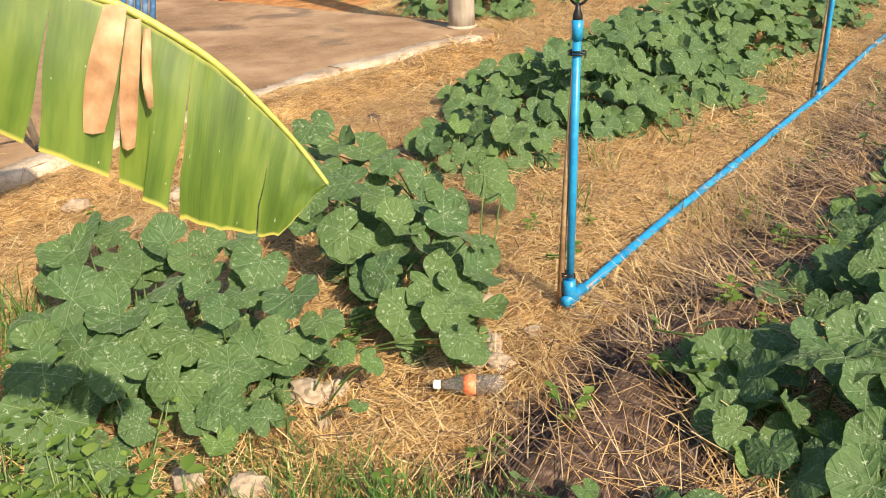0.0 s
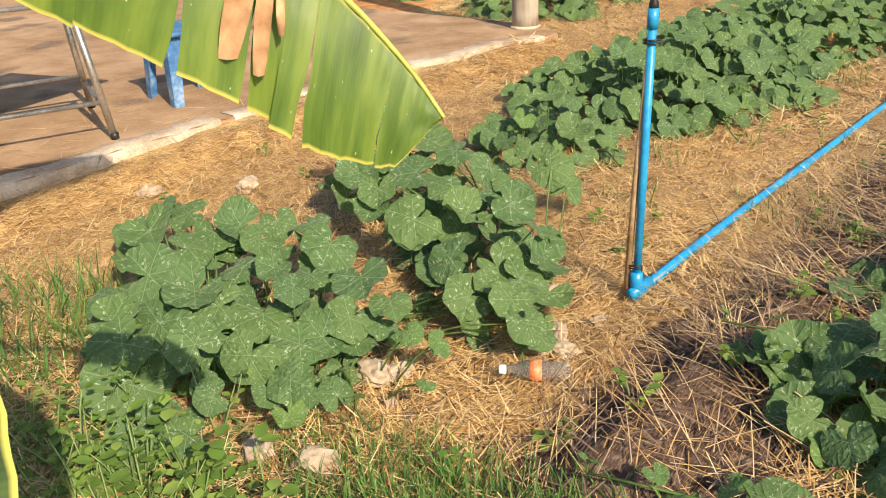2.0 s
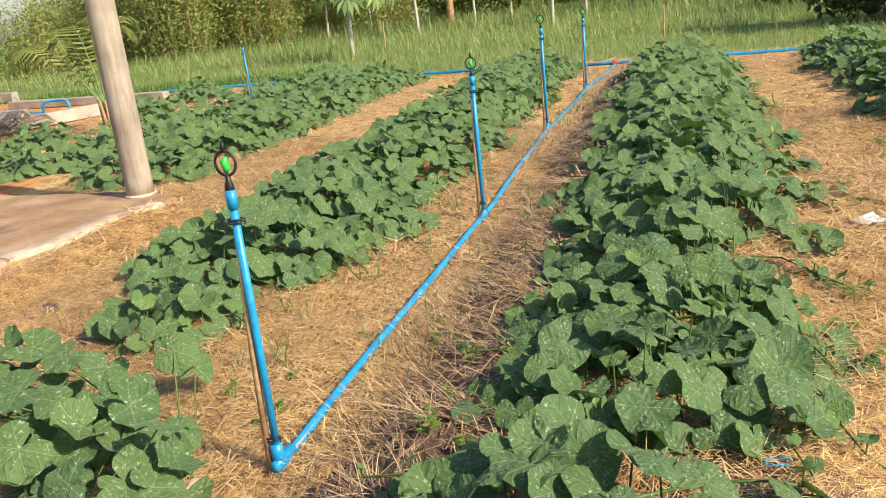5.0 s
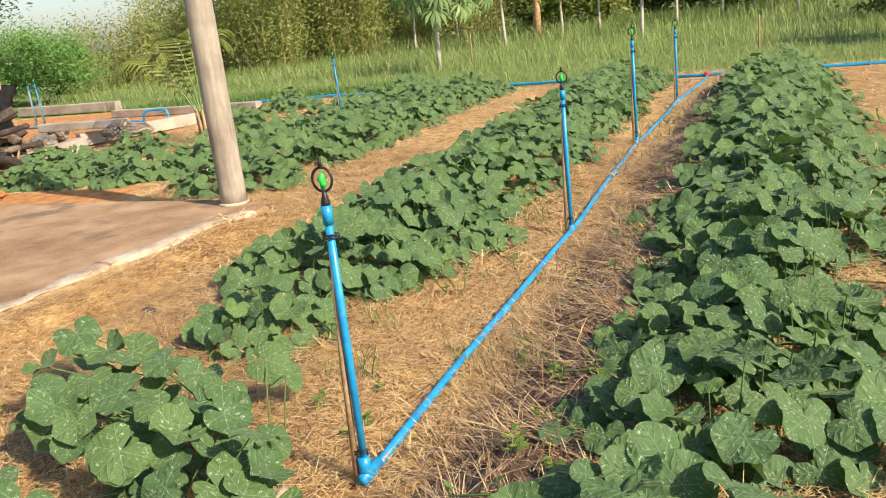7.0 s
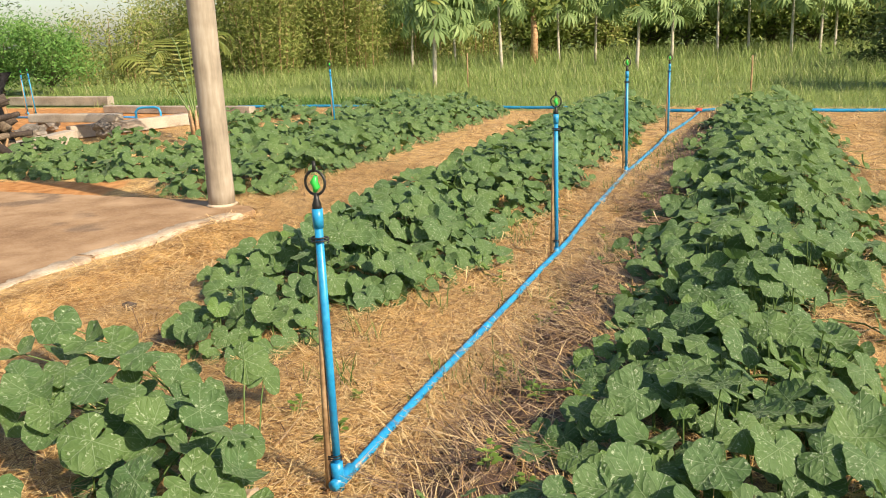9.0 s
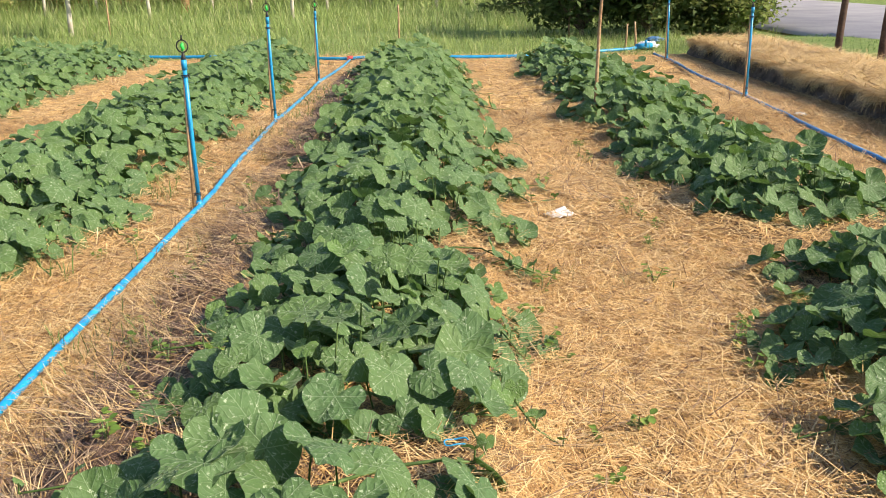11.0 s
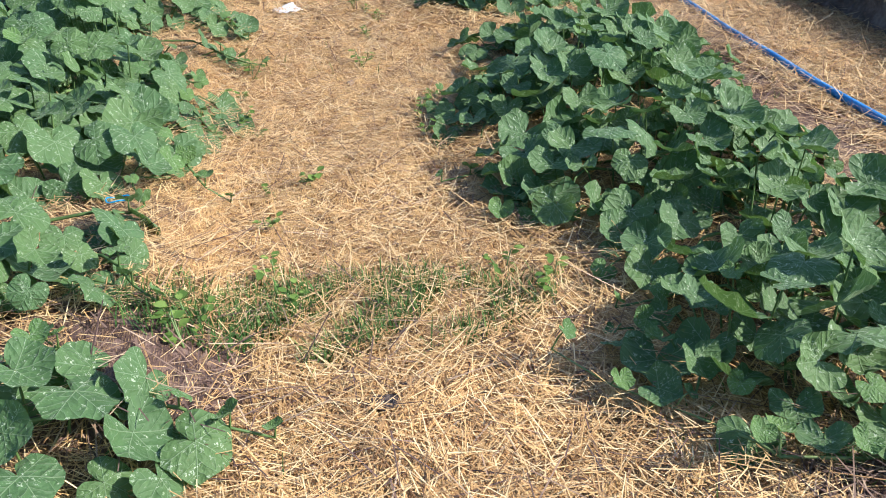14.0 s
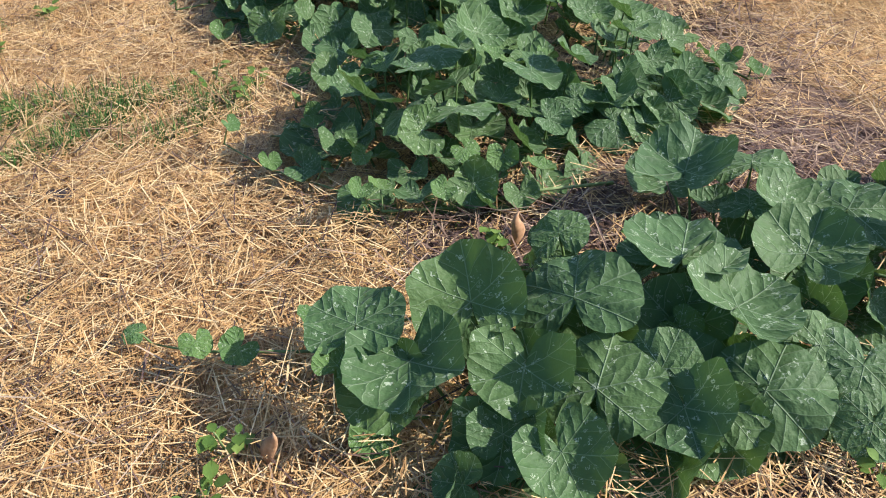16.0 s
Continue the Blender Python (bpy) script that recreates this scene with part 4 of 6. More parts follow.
def make_scrap_chair():
    t = tagged(new("garden_chair"), "overturned dirty white plastic chair with hay on it", "chair")
    t.matrix_world = pose(-8.05, 4.2, 0.0, 0, 0, -14)
    for x in (-0.2, 0.22):
        part("leg", tubes(([(x - 0.14, 0, 0.03), (x - 0.1, 0.02, 0.28), (x + 0.05, 0.05, 0.5)], [0.03, 0.036, 0.03], 8)), OLD_PLASTIC, t)
        part("leg", tubes(([(x + 0.2, 0.15, 0.03), (x + 0.14, 0.14, 0.22), (x - 0.06, 0.1, 0.4)], [0.028, 0.032, 0.028], 8)), OLD_PLASTIC, t)
    seat = block((0.5, 0.44, 0.035), 0.012, cuts=2)
    for v in seat.verts:
        v.co = Vector((v.co.x, v.co.y * 0.8 + 0.16, v.co.z + 0.46 + 0.35 * v.co.x))
    part("seat", seat, OLD_PLASTIC, t)
    n = 700
    p = rng.normal(size=(n, 3)) * np.array([0.2, 0.14, 0.07]) + np.array([0.05, 0.1, 0.52])
    hay = tagged(part("hay", blades("hay", p, rng.uniform(0.15, 0.4, n), 0.006, rng.normal(1.6, 0.3, n), rng.uniform(0, 6.28, n), rng.uniform(0.2, 0.9, n), 3), STRAW), "tangled dry hay hanging over the chair", "hay", kind="stuff")
    hay.matrix_world = t.matrix_world.copy()


make_scrap_chair()


# ---- pumpkin plants ----
def leaf_arrays(seed, sides, rings, cup, fold, ruffle):
    """A pumpkin leaf of unit radius, stalk at the origin, tip towards +y: five shallow lobes and an open notch at the stalk."""
    r = random.Random(seed)
    ph = [r.uniform(0, 6.28) for _ in range(6)]
    ang = np.linspace(-math.pi, math.pi, sides + 1)

    def outline(a):
        """Radius at the angle a from the tip, eased from lobe to lobe."""
        for (a0, r0), (a1, r1) in zip(knots, knots[1:]):
            if a <= a1:
                f = (a - a0) / (a1 - a0)
                return r0 + (r1 - r0) * (0.35 * f + 0.65 * f * f * (3 - 2 * f))
        return knots[-1][1]

    halves = []
    for _ in range(2):
        open_way = r.uniform(-7, 5)
        knots = [(0, 1.0), (30 + r.uniform(-4, 4), r.uniform(0.89, 0.95)), (60, r.uniform(0.94, 1.01)), (92 + r.uniform(-4, 4), r.uniform(0.88, 0.94)), (121, r.uniform(0.92, 0.99)), (146, r.uniform(0.80, 0.90)), (163 + open_way, 0.55), (174 + open_way, 0.16), (181, 0.08)]
        halves.append([outline(abs(math.degrees(a))) for a in ang])
    rim = np.where(ang < 0, halves[0], halves[1])
    rim = rim * (1 + np.array([r.uniform(-0.017, 0.017) for _ in ang]))
    rim[-1] = rim[0]
    verts, uv = [(0, 0, 0)], [(0, 0)]
    for k in range(1, rings + 1):
        f = (k / rings) ** 0.85
        for a, R in zip(ang, rim):
            x, y = f * R * math.sin(a), f * R * math.cos(a)
            q = f * R
            z = cup * q * q + fold * abs(x) * q + ruffle * q ** 2.2 * (0.6 * math.sin(3 * a + ph[3]) + 0.5 * math.sin(5 * a + ph[4]) + 0.24 * math.sin(11 * a + ph[5]))
            z -= 0.055 * q * (0.5 + 0.5 * math.cos(6 * a)) ** 3
            z += 0.022 * q * math.sin(9 * q + 3 * math.cos(6 * a) + ph[0])
            z -= 0.07 * math.exp(-(q / 0.2) ** 2)
            verts.append((x, y, z))
            uv.append((x, y))
    w = sides + 1
    tris = []
    for i in range(sides):
        tris.append((0, 1 + i + 1, 1 + i))
        for k in range(rings - 1):
            a, b = 1 + k * w + i, 1 + k * w + i + 1
            tris += [(a, b, b + w), (a, b + w, a + w)]
    return np.array(verts), np.array(tris)[:, ::-1], np.array(uv)


# cup, fold along the midrib and waviness: the first six spread flat or droop, the last six are cupped
SHAPES = [(-0.22, 0.10, 0.10), (-0.12, 0.05, 0.14), (-0.30, 0.14, 0.09), (0.04, 0.12, 0.13), (-0.18, 0.24, 0.12), (-0.06, -0.08, 0.16), (0.18, 0.20, 0.13), (0.30, 0.08, 0.16), (0.24, 0.26, 0.12), (0.38, 0.0, 0.15), (0.14, 0.34, 0.14), (0.30, 0.16, 0.20)]
LEAF_MESHES, YOUNG_MESHES = [], []
for i, (cup, fold, ruffle) in enumerate(SHAPES):
    for store, material in ((LEAF_MESHES, LEAF), (YOUNG_MESHES, LEAF_YOUNG)):
        me = raw_mesh("leaf", *leaf_arrays(i, 44, 3, cup, fold, ruffle))
        me.polygons.foreach_set("use_smooth", [True] * len(me.polygons))
        me.materials.append(material)
        store.append(me)
FAR_LEAVES = [leaf_arrays(i, 20, 2, c, f, r) for i, (c, f, r) in enumerate(SHAPES)]
SUN_FLAT = Vector((SUN_WAY.x, SUN_WAY.y, 0)).normalized()


def turned(normal, tip):
    n = normal.normalized()
    t = (tip - n * tip.dot(n)).normalized()
    return Matrix((t.cross(n), t, n)).transposed()


def grow(cx, cy, rx, ry, height, density=62.0, near=True, turn=0.0, young=0.14, size=0.082, label="", runners=2, at_leaves=None, low_share=0.75, lean=0.34, face=0.16, cupped=0.25, given_scale=1.0, wobble=0.33):
    """One pumpkin plant: leaves on stalks over a low dome of vines."""
    base = Vector((cx, cy, land_z(cx, cy)))
    plant = thing("pumpkin_plant", base, label or "sprawling pumpkin plant with white-flecked dark green leaves", "pumpkin plant", "pumpkin plants")
    count = int(math.pi * rx * ry * density * (0.0085 / size ** 2) ** 0.8)
    ca, sa = math.cos(turn), math.sin(turn)
    spots, tries = [], 0
    if at_leaves:
        count = int(len(at_leaves) * 1.1)
    while len(spots) < count * (0.85 + low_share) and tries < count * 40:
        tries += 1
        low = len(spots) > count * 0.85
        a, d = random.uniform(0, 2 * math.pi), math.sqrt(random.random())
        d *= 1 + 0.26 * noise.noise(Vector((math.cos(a) * 1.3 + cx * 3, math.sin(a) * 1.3 + cy * 3, 0))) + 0.16 * noise.noise(Vector((math.cos(a) * 3.1 + cx * 5, math.sin(a) * 3.1, cy * 4)))
        u, v = rx * d * math.cos(a), ry * d * math.sin(a)
        # bare gaps in the leaf cover
        if d > 0.25 and noise.noise(Vector((2.6 * (cx + u), 2.6 * (cy + v), 3.7))) < -0.30 - 0.25 * (1 - d):
            continue
        gap = size * (1.24 if tries < count * 20 else 1.0)
        if any(p[4] == low and (u - p[0]) ** 2 + (v - p[1]) ** 2 < gap * gap for p in spots):
            continue
        spots.append((u, v, d, a, low))
    if at_leaves:
        spots = [p for p in spots if p[4]] + [(x - cx, y - cy, 0.6, 0.0, (z, s, w)) for x, y, z, s, w in at_leaves]
    stems = bmesh.new()
    far_v, far_f, far_uv, total = [], [], [], 0
    crown = [(rx * 0.42 * math.cos(k), ry * 0.42 * math.sin(k)) for k in (0.4, 1.7, 2.9, 4.2, 5.4)] + [(0, 0)]
    for u, v, d, a, low in spots:
        given = low if isinstance(low, tuple) else None
        x, y = (cx + u, cy + v) if given else (cx + u * ca - v * sa, cy + u * sa + v * ca)
        dome = max(0.0, 1 - d ** 1.15)
        z = 0.035 + height * (0.07 + 0.93 * dome) * random.uniform(0.68, 1.30) + 0.07 * noise.noise(Vector((x * 3.1, y * 3.1, 0)))
        z *= 0.88
        z *= 0.45 if low else 1.0
        z = min(z, 1.12 * height)
        at = Vector((x, y, given[0] if given else land_z(x, y) + max(z, 0.03)))
        out = Vector((x - cx, y - cy, 0))
        out = out.normalized() if out.length > 1e-4 else Vector((1, 0, 0))
        jitter = Vector((random.gauss(0, 1), random.gauss(0, 1), 0))
        normal = Vector((0, -face, 1)) + lean * SUN_FLAT + out * (0.42 * d * d) + (wobble if given else 0.40) * jitter
        tip = 0.7 * out + 0.55 * Vector((random.gauss(0, 1), random.gauss(0, 1), 0)) + Vector((0.15, -0.6, 0))
        s = size * random.uniform(0.72, 1.28) * (0.82 if d > 0.88 else 1.0)
        small = random.random() < young * (0.4 + d)
        if small:
            s *= random.uniform(0.4, 0.7)
        if given:
            small, s = given[1] < 0.045, given[1] * given_scale
            tip = Vector((math.cos(given[2]), math.sin(given[2]), 0))
        m = Matrix.Translation(at - base) @ turned(normal, tip).to_4x4() @ Matrix.Diagonal((s * random.uniform(0.92, 1.1), s, s, 1))
        k = random.randrange(6, 12) if random.random() < cupped else random.randrange(6)
        if near:
            leaf = new("leaf", (YOUNG_MESHES if small else LEAF_MESHES)[k])
            leaf.parent = plant
            leaf.matrix_basis = m
        else:
            V, F, U = FAR_LEAVES[k]
            V = np.c_[V, np.ones(len(V))] @ np.array(m).T
            far_v.append(V[:, :3])
            far_f.append(F + total)
            far_uv.append(U)
            total += len(V)
        if near or random.random() < 0.35:
            foot = min(crown, key=lambda c: (c[0] - u) ** 2 + (c[1] - v) ** 2)
            fx, fy = 0.35 * u + 0.65 * foot[0], 0.35 * v + 0.65 * foot[1]
            fx, fy = fx * 0.5 + u * 0.5, fy * 0.5 + v * 0.5
            gx, gy = cx + fx * ca - fy * sa, cy + fx * sa + fy * ca
            p0 = Vector((gx, gy, land_z(gx, gy) + 0.015)) - base
            p1 = at - base
            mid = (p0 * 0.45 + p1 * 0.55) + Vector((0, 0, 0.02))
            tube(stems, [p0, mid, p1], [0.0036, 0.003, 0.0025], 5, False)
    # vines along the ground, some running out past the leaves
    for k in range(5 if near else 3):
        a = k * 1.256 + random.uniform(-0.4, 0.4)
        reach = random.uniform(0.75, 1.0) + (0.35 if k < runners else 0)
        pts = []
        for f in np.linspace(0, reach, 9):
            b = a + 0.35 * math.sin(f * 4 + k)
            u, v = rx * f * math.cos(b), ry * f * math.sin(b)
            x, y = cx + u * ca - v * sa, cy + u * sa + v * ca
            pts.append(Vector((x, y, land_z(x, y) + 0.034 + 0.018 * (1 + math.sin(f * 9 + k)))) - base)
        tube(stems, pts, [0.0075 - 0.0045 * i / 8 for i in range(9)], 6)
        if near and k < runners:
            for j in (6, 7, 8):
                p = pts[j]
                young_leaf = new("leaf", YOUNG_MESHES[random.randrange(len(SHAPES))])
                young_leaf.parent = plant
                s = size * (0.5 - 0.1 * (j - 6)) * random.uniform(0.8, 1.2)
                side = Vector((random.gauss(0, 1), random.gauss(0, 1), 0))
                young_leaf.matrix_basis = Matrix.Translation(p + Vector((0, 0, 0.05 - 0.01 * (j - 6)))) @ turned(Vector((0, 0, 1)) + 0.5 * side, side + Vector((0.01, 0, 0))).to_4x4() @ Matrix.Diagonal((s, s, s, 1))
                tube(stems, [p, p + Vector((0.004, 0.0, 0.05 - 0.01 * (j - 6)))], [0.003, 0.002], 5, False)
    part("vines", stems, PETIOLE, plant, "green hairy stalks and vines")
    if far_v:
        crowd = raw_mesh("foliage", np.concatenate(far_v), np.concatenate(far_f), np.concatenate(far_uv))
        tagged(part("foliage", crowd, LEAF_FAR, plant), kind="stuff")
    return plant


# where the nearest plants' leaves stand: x, y, height, size, turn of the tip
END_LEAVES = [(2.71, -1.89, 0.22, 0.087, 1.2), (2.78, -1.99, 0.2, 0.102, -1.9), (2.93, -1.9, 0.22, 0.108, 1.2), (3.12, -1.95, 0.22, 0.116, 1.0), (2.97, -2.06, 0.19, 0.092, -2.2), (3.08, -2.13, 0.17, 0.11, 0.8), (3.18, -1.76, 0.22, 0.066, 1.1), (3.38, -1.91, 0.22, 0.117, 0.9), (3.4, -2.07, 0.22, 0.111, 0.3), (3.36, -2.23, 0.17, 0.114, -0.3), (3.63, -1.98, 0.22, 0.108, 0.7), (3.21, -2.21, 0.16, 0.092, -1.9), (2.9, -2.14, 0.13, 0.056, 1.2)]
END_LEAVES_MORE = [(2.97, -2.22, 0.15, 0.084, -1.6), (3.2, -2.14, 0.19, 0.073, -0.3), (3.55, -2.25, 0.19, 0.086, -2.3), (3.82, -1.88, 0.22, 0.111, 0.6), (3.7, -1.82, 0.22, 0.09, 0.9), (3.62, -1.8, 0.22, 0.064, 0.9), (3.56, -1.64, 0.22, 0.117, 0.8), (3.73, -1.66, 0.22, 0.092, 0.9), (3.5, -2.19, 0.2, 0.073, -0.3), (3.49, -2.35, 0.17, 0.065, -2.3), (2.66, -1.95, 0.19, 0.041, 0.9)]
# the first two young plants, tier by tier: x, y, size
FIRST_HIGH = [(-1.55, -0.79, 0.084), (-1.42, -0.74, 0.082), (-1.15, -0.71, 0.087), (-1.35, -0.94, 0.093), (-1.17, -0.91, 0.081), (-1.07, -0.61, 0.065), (-0.95, -0.56, 0.074), (-0.75, -0.65, 0.095), (-1.08, -1.11, 0.101), (-0.88, -1.08, 0.091), (-0.9, -0.88, 0.079), (-0.79, -0.85, 0.058), (-0.67, -0.81, 0.06), (-0.53, -0.73, 0.083), (-0.63, -0.91, 0.054), (-1.19, -0.79, 0.076), (-1.02, -0.73, 0.063)]
FIRST_MIDDLE = [(-0.69, -0.98, 0.092), (-0.79, -1.06, 0.084), (-0.46, -0.85, 0.067), (-0.39, -0.75, 0.067), (-0.88, -1.21, 0.094), (-0.83, -1.35, 0.1), (-0.68, -1.22, 0.079), (-0.49, -1.18, 0.075), (-0.44, -1.05, 0.081), (-0.23, -0.84, 0.037), (-0.15, -0.81, 0.03), (-1.17, -1.19, 0.093), (-1.0, -1.29, 0.077)]
FIRST_LOW = [(-0.75, -1.25, 0.064), (-0.76, -1.4, 0.107), (-0.53, -1.28, 0.051), (-0.41, -1.19, 0.046), (-0.37, -1.12, 0.058), (-0.57, -1.47, 0.075), (-0.46, -1.41, 0.065)]
SECOND_HIGH = [(-1.62, 0.45, 0.105), (-1.19, -0.1, 0.093), (-0.94, -0.24, 0.077), (-0.99, 0.02, 0.106), (-0.73, -0.07, 0.085), (-0.68, -0.33, 0.1), (-0.55, -0.2, 0.092), (-1.18, 0.31, 0.105), (-0.98, 0.26, 0.091), (-0.78, 0.22, 0.077), (-0.63, 0.02, 0.072), (-0.59, 0.12, 0.082), (-0.47, -0.06, 0.089), (-0.28, -0.17, 0.092), (-0.59, 0.37, 0.092), (-1.38, 0.37, 0.1), (-1.32, -0.02, 0.082), (-1.23, 0.11, 0.098), (-1.48, 0.13, 0.081)]
SECOND_LOWER = [(-0.47, -0.39, 0.083), (-0.46, -0.15, 0.096), (-0.2, -0.24, 0.082), (-0.3, -0.35, 0.089), (-0.21, -0.36, 0.08), (-0.28, -0.53, 0.074), (-0.14, -0.5, 0.062), (-0.04, -0.56, 0.063), (-0.26, -0.46, 0.049)]


def tiers(seed, *levels):
    """Leaves of several heights as grow() takes them, with their tips turned outwards and to the light."""
    r = random.Random(seed)
    return layered(r, [(x, y, z + r.uniform(-0.02, 0.02), size, r.gauss(-0.9, 1.0)) for z, leaves in levels for x, y, size in leaves])


def layered(r, out):
    """The leaves given, and a lower one under each."""
    under = [(x + r.gauss(0, 0.05), y + r.gauss(0, 0.05), 0.03 + z * r.uniform(0.35, 0.65), 0.9 * size, turn + r.gauss(0, 0.8)) for x, y, z, size, turn in out]
    return out + under


random.seed(11)
# the row left of the pipe: separate young clumps, then a closed row
grow(-0.80, -1.04, 0.52, 0.46, 0.24, 60, label="low pumpkin plant with white-flecked leaves beside tall weeds", size=0.066, at_leaves=tiers(1, (0.23, FIRST_HIGH), (0.17, FIRST_MIDDLE), (0.10, FIRST_LOW)), low_share=0.6, lean=0.5, face=0.12, cupped=0.3, given_scale=1.08)
grow(-0.72, -0.06, 0.80, 0.24, 0.26, 66, turn=-0.58, at_leaves=tiers(2, (0.25, SECOND_HIGH), (0.15, SECOND_LOWER)), low_share=0.6, lean=0.5, face=0.12, runners=1, size=0.07, cupped=0.3, given_scale=1.06)
grow(-1.15, 1.12, 0.43, 0.30, 0.29, 62, size=0.074, lean=0.6)
for y in (1.98, 2.70, 3.45):
    grow(-1.13 + 0.08 * math.sin(y * 5), y, 0.76, 0.54, 0.36, 60, lean=0.5)
for y in np.arange(4.35, 11.6, 0.9):
    grow(-1.12 + 0.08 * math.sin(y * 5), y, 0.80, 0.62, 0.38, 58, near=False)
# the row right of the pipe
grow(1.17, -1.04, 0.62, 0.28, 0.20, 62, label="low pumpkin plant at the row's end", runners=3, size=0.08, low_share=0.5)
for y, x, rx in ((-0.33, 1.07, 0.58), (0.40, 1.19, 0.57), (0.98, 1.18, 0.62), (1.6, 1.22, 0.66), (2.35, 1.26, 0.72), (3.1, 1.28, 0.76), (3.9, 1.28, 0.76)):
    grow(x, y, rx, 0.48 if y > 0.1 else 0.36, 0.31 if y > 0.1 else 0.25, 64, runners=3, size=0.077, low_share=0.6)
for y in np.arange(4.75, 11.4, 0.88):
    grow(1.26 + 0.06 * math.sin(y * 4), y, 0.76, 0.60, 0.36, 62, near=False)
# the row by the second pipe: clumps with bare gaps between them
shaded = dict(lean=0.08, face=0.2, cupped=0.75)
end_plant = grow(3.28, -1.98, 0.62, 0.32, 0.20, 66, size=0.085, label="pumpkin plant with large white-flecked leaves at the row's end", runners=2, at_leaves=layered(random.Random(3), END_LEAVES + END_LEAVES_MORE), low_share=0.6, lean=-0.36, face=0.30, cupped=0.5, given_scale=1.08, wobble=0.2)
grow(4.12, -2.02, 0.40, 0.34, 0.26, 60, size=0.095, low_share=0.3, **shaded)
front_plant = grow(3.28, -1.03, 0.56, 0.38, 0.26, 62, size=0.074, low_share=0.6, runners=3, **shaded)
grow(3.78, -0.98, 0.36, 0.34, 0.27, 62, size=0.074, low_share=0.6, runners=1, **shaded)
grow(3.50, -0.45, 0.60, 0.34, 0.29, 62, size=0.078, low_share=0.6, runners=2, **shaded)
grow(3.34, 0.12, 0.68, 0.38, 0.33, 62, size=0.082, runners=3, **shaded)
grow(3.38, 0.74, 0.72, 0.42, 0.34, 62, size=0.082, runners=3, **shaded)
grow(3.60, 1.38, 0.66, 0.40, 0.32, 66, size=0.088, runners=2, **shaded)
for y, x, rx in ((2.72, 3.58, 0.66), (3.40, 3.50, 0.68), (4.15, 3.46, 0.70)):
    grow(x, y, rx, 0.46, 0.36, 66, runners=2, size=0.085, **shaded)
for y in np.arange(4.9, 11.6, 0.9):
    grow(3.5 + 0.08 * math.sin(y * 4), y, 0.68 + 0.1 * math.sin(y * 2.2), 0.60, 0.38, 60, near=False, lean=0.2, cupped=0.5)


def runner(plant, points, size, seed):
    """A long vine that creeps out over the straw, with a small leaf at each joint."""
    r = random.Random(seed)
    base = plant.location
    pts = [Vector((x, y, land_z(x, y) + 0.04 + 0.014 * math.sin(i * 2.1))) - base for i, (x, y) in enumerate(points)]
    bm = bmesh.new()
    tube(bm, pts, list(np.linspace(0.0048, 0.002, len(pts))), 7)
    for i, p in enumerate(pts[1:]):
        side = Vector((r.gauss(0, 1), r.gauss(0, 1), 0)).normalized()
        head = p + side * 0.03 + Vector((0, 0, r.uniform(0.03, 0.075)))
        tube(bm, [p, (p + head) / 2 + Vector((0, 0, 0.01)), head], [0.0028, 0.0024, 0.002], 5, False)
        young = new("leaf", YOUNG_MESHES[r.randrange(len(SHAPES))])
        young.parent = plant
        s = size * r.uniform(0.6, 1.1) * (1 - 0.5 * i / len(pts))
        young.matrix_basis = Matrix.Translation(head) @ turned(Vector((0.3, -0.3, 1)) + 0.4 * side, side + Vector((0.01, 0, 0))).to_4x4() @ Matrix.Diagonal((s, s, s, 1))
    part("vine", bm, STEM, plant, "pale green creeping vine")


runner(end_plant, [(2.85, -1.86), (2.73, -1.81), (2.65, -1.76), (2.53, -1.73), (2.42, -1.70), (2.34, -1.62)], 0.055, 2)
runner(front_plant, [(3.48, -1.48), (3.30, -1.45), (3.07, -1.42), (2.91, -1.37), (2.88, -1.33), (2.79, -1.15), (2.68, -1.04), (2.59, -0.88)], 0.05, 3)
# the wide bed behind the slab
for y in np.arange(4.7, 12.9, 0.95):
    grow(-3.86 + 0.1 * math.sin(y * 3) + (0.25 if 5.4 < y < 7.5 else 0), y, 0.76, 0.62, 0.36, 52, near=False)
    grow(-5.2 + 0.12 * math.sin(y * 2.3), y + 0.5, 0.64, 0.6, 0.33, 46, near=False)
for x, y in ((-7.0, 5.2), (-6.25, 5.3), (-7.7, 6.2), (-6.9, 6.9), (-7.4, 10.0), (-7.1, 11.2), (-7.7, 12.1), (-6.7, 8.9)):
    grow(x, y, 0.6, 0.48, 0.32, 48, near=False)


# ---- straw, grass and weeds ----
def scatter(n, x0, x1, y0, y1, keep):
    """Random plan points where keep(x, y) says so."""
    x, y = rng.uniform(x0, x1, n), rng.uniform(y0, y1, n)
    ok = keep(x, y)
    x, y = x[ok], y[ok]
    return np.stack([x, y, land(x, y)], 1)


def off_slab(x, y):
    return ~((x < -2.68) & (y < 3.75)) & (x < 5.5)


def spot(x, y, cx, cy, rx, ry):
    return ((x - cx) / rx) ** 2 + ((y - cy) / ry) ** 2 < rng.uniform(0.1, 1.1, len(x))


def patchy(x, y, k, seed):
    return 0.5 + 0.5 * np.sin(x * k + 1.7 * np.sin(y * k * 0.8 + seed)) * np.sin(y * k * 1.1 + 2.1 * np.sin(x * k * 0.6 + seed * 2))


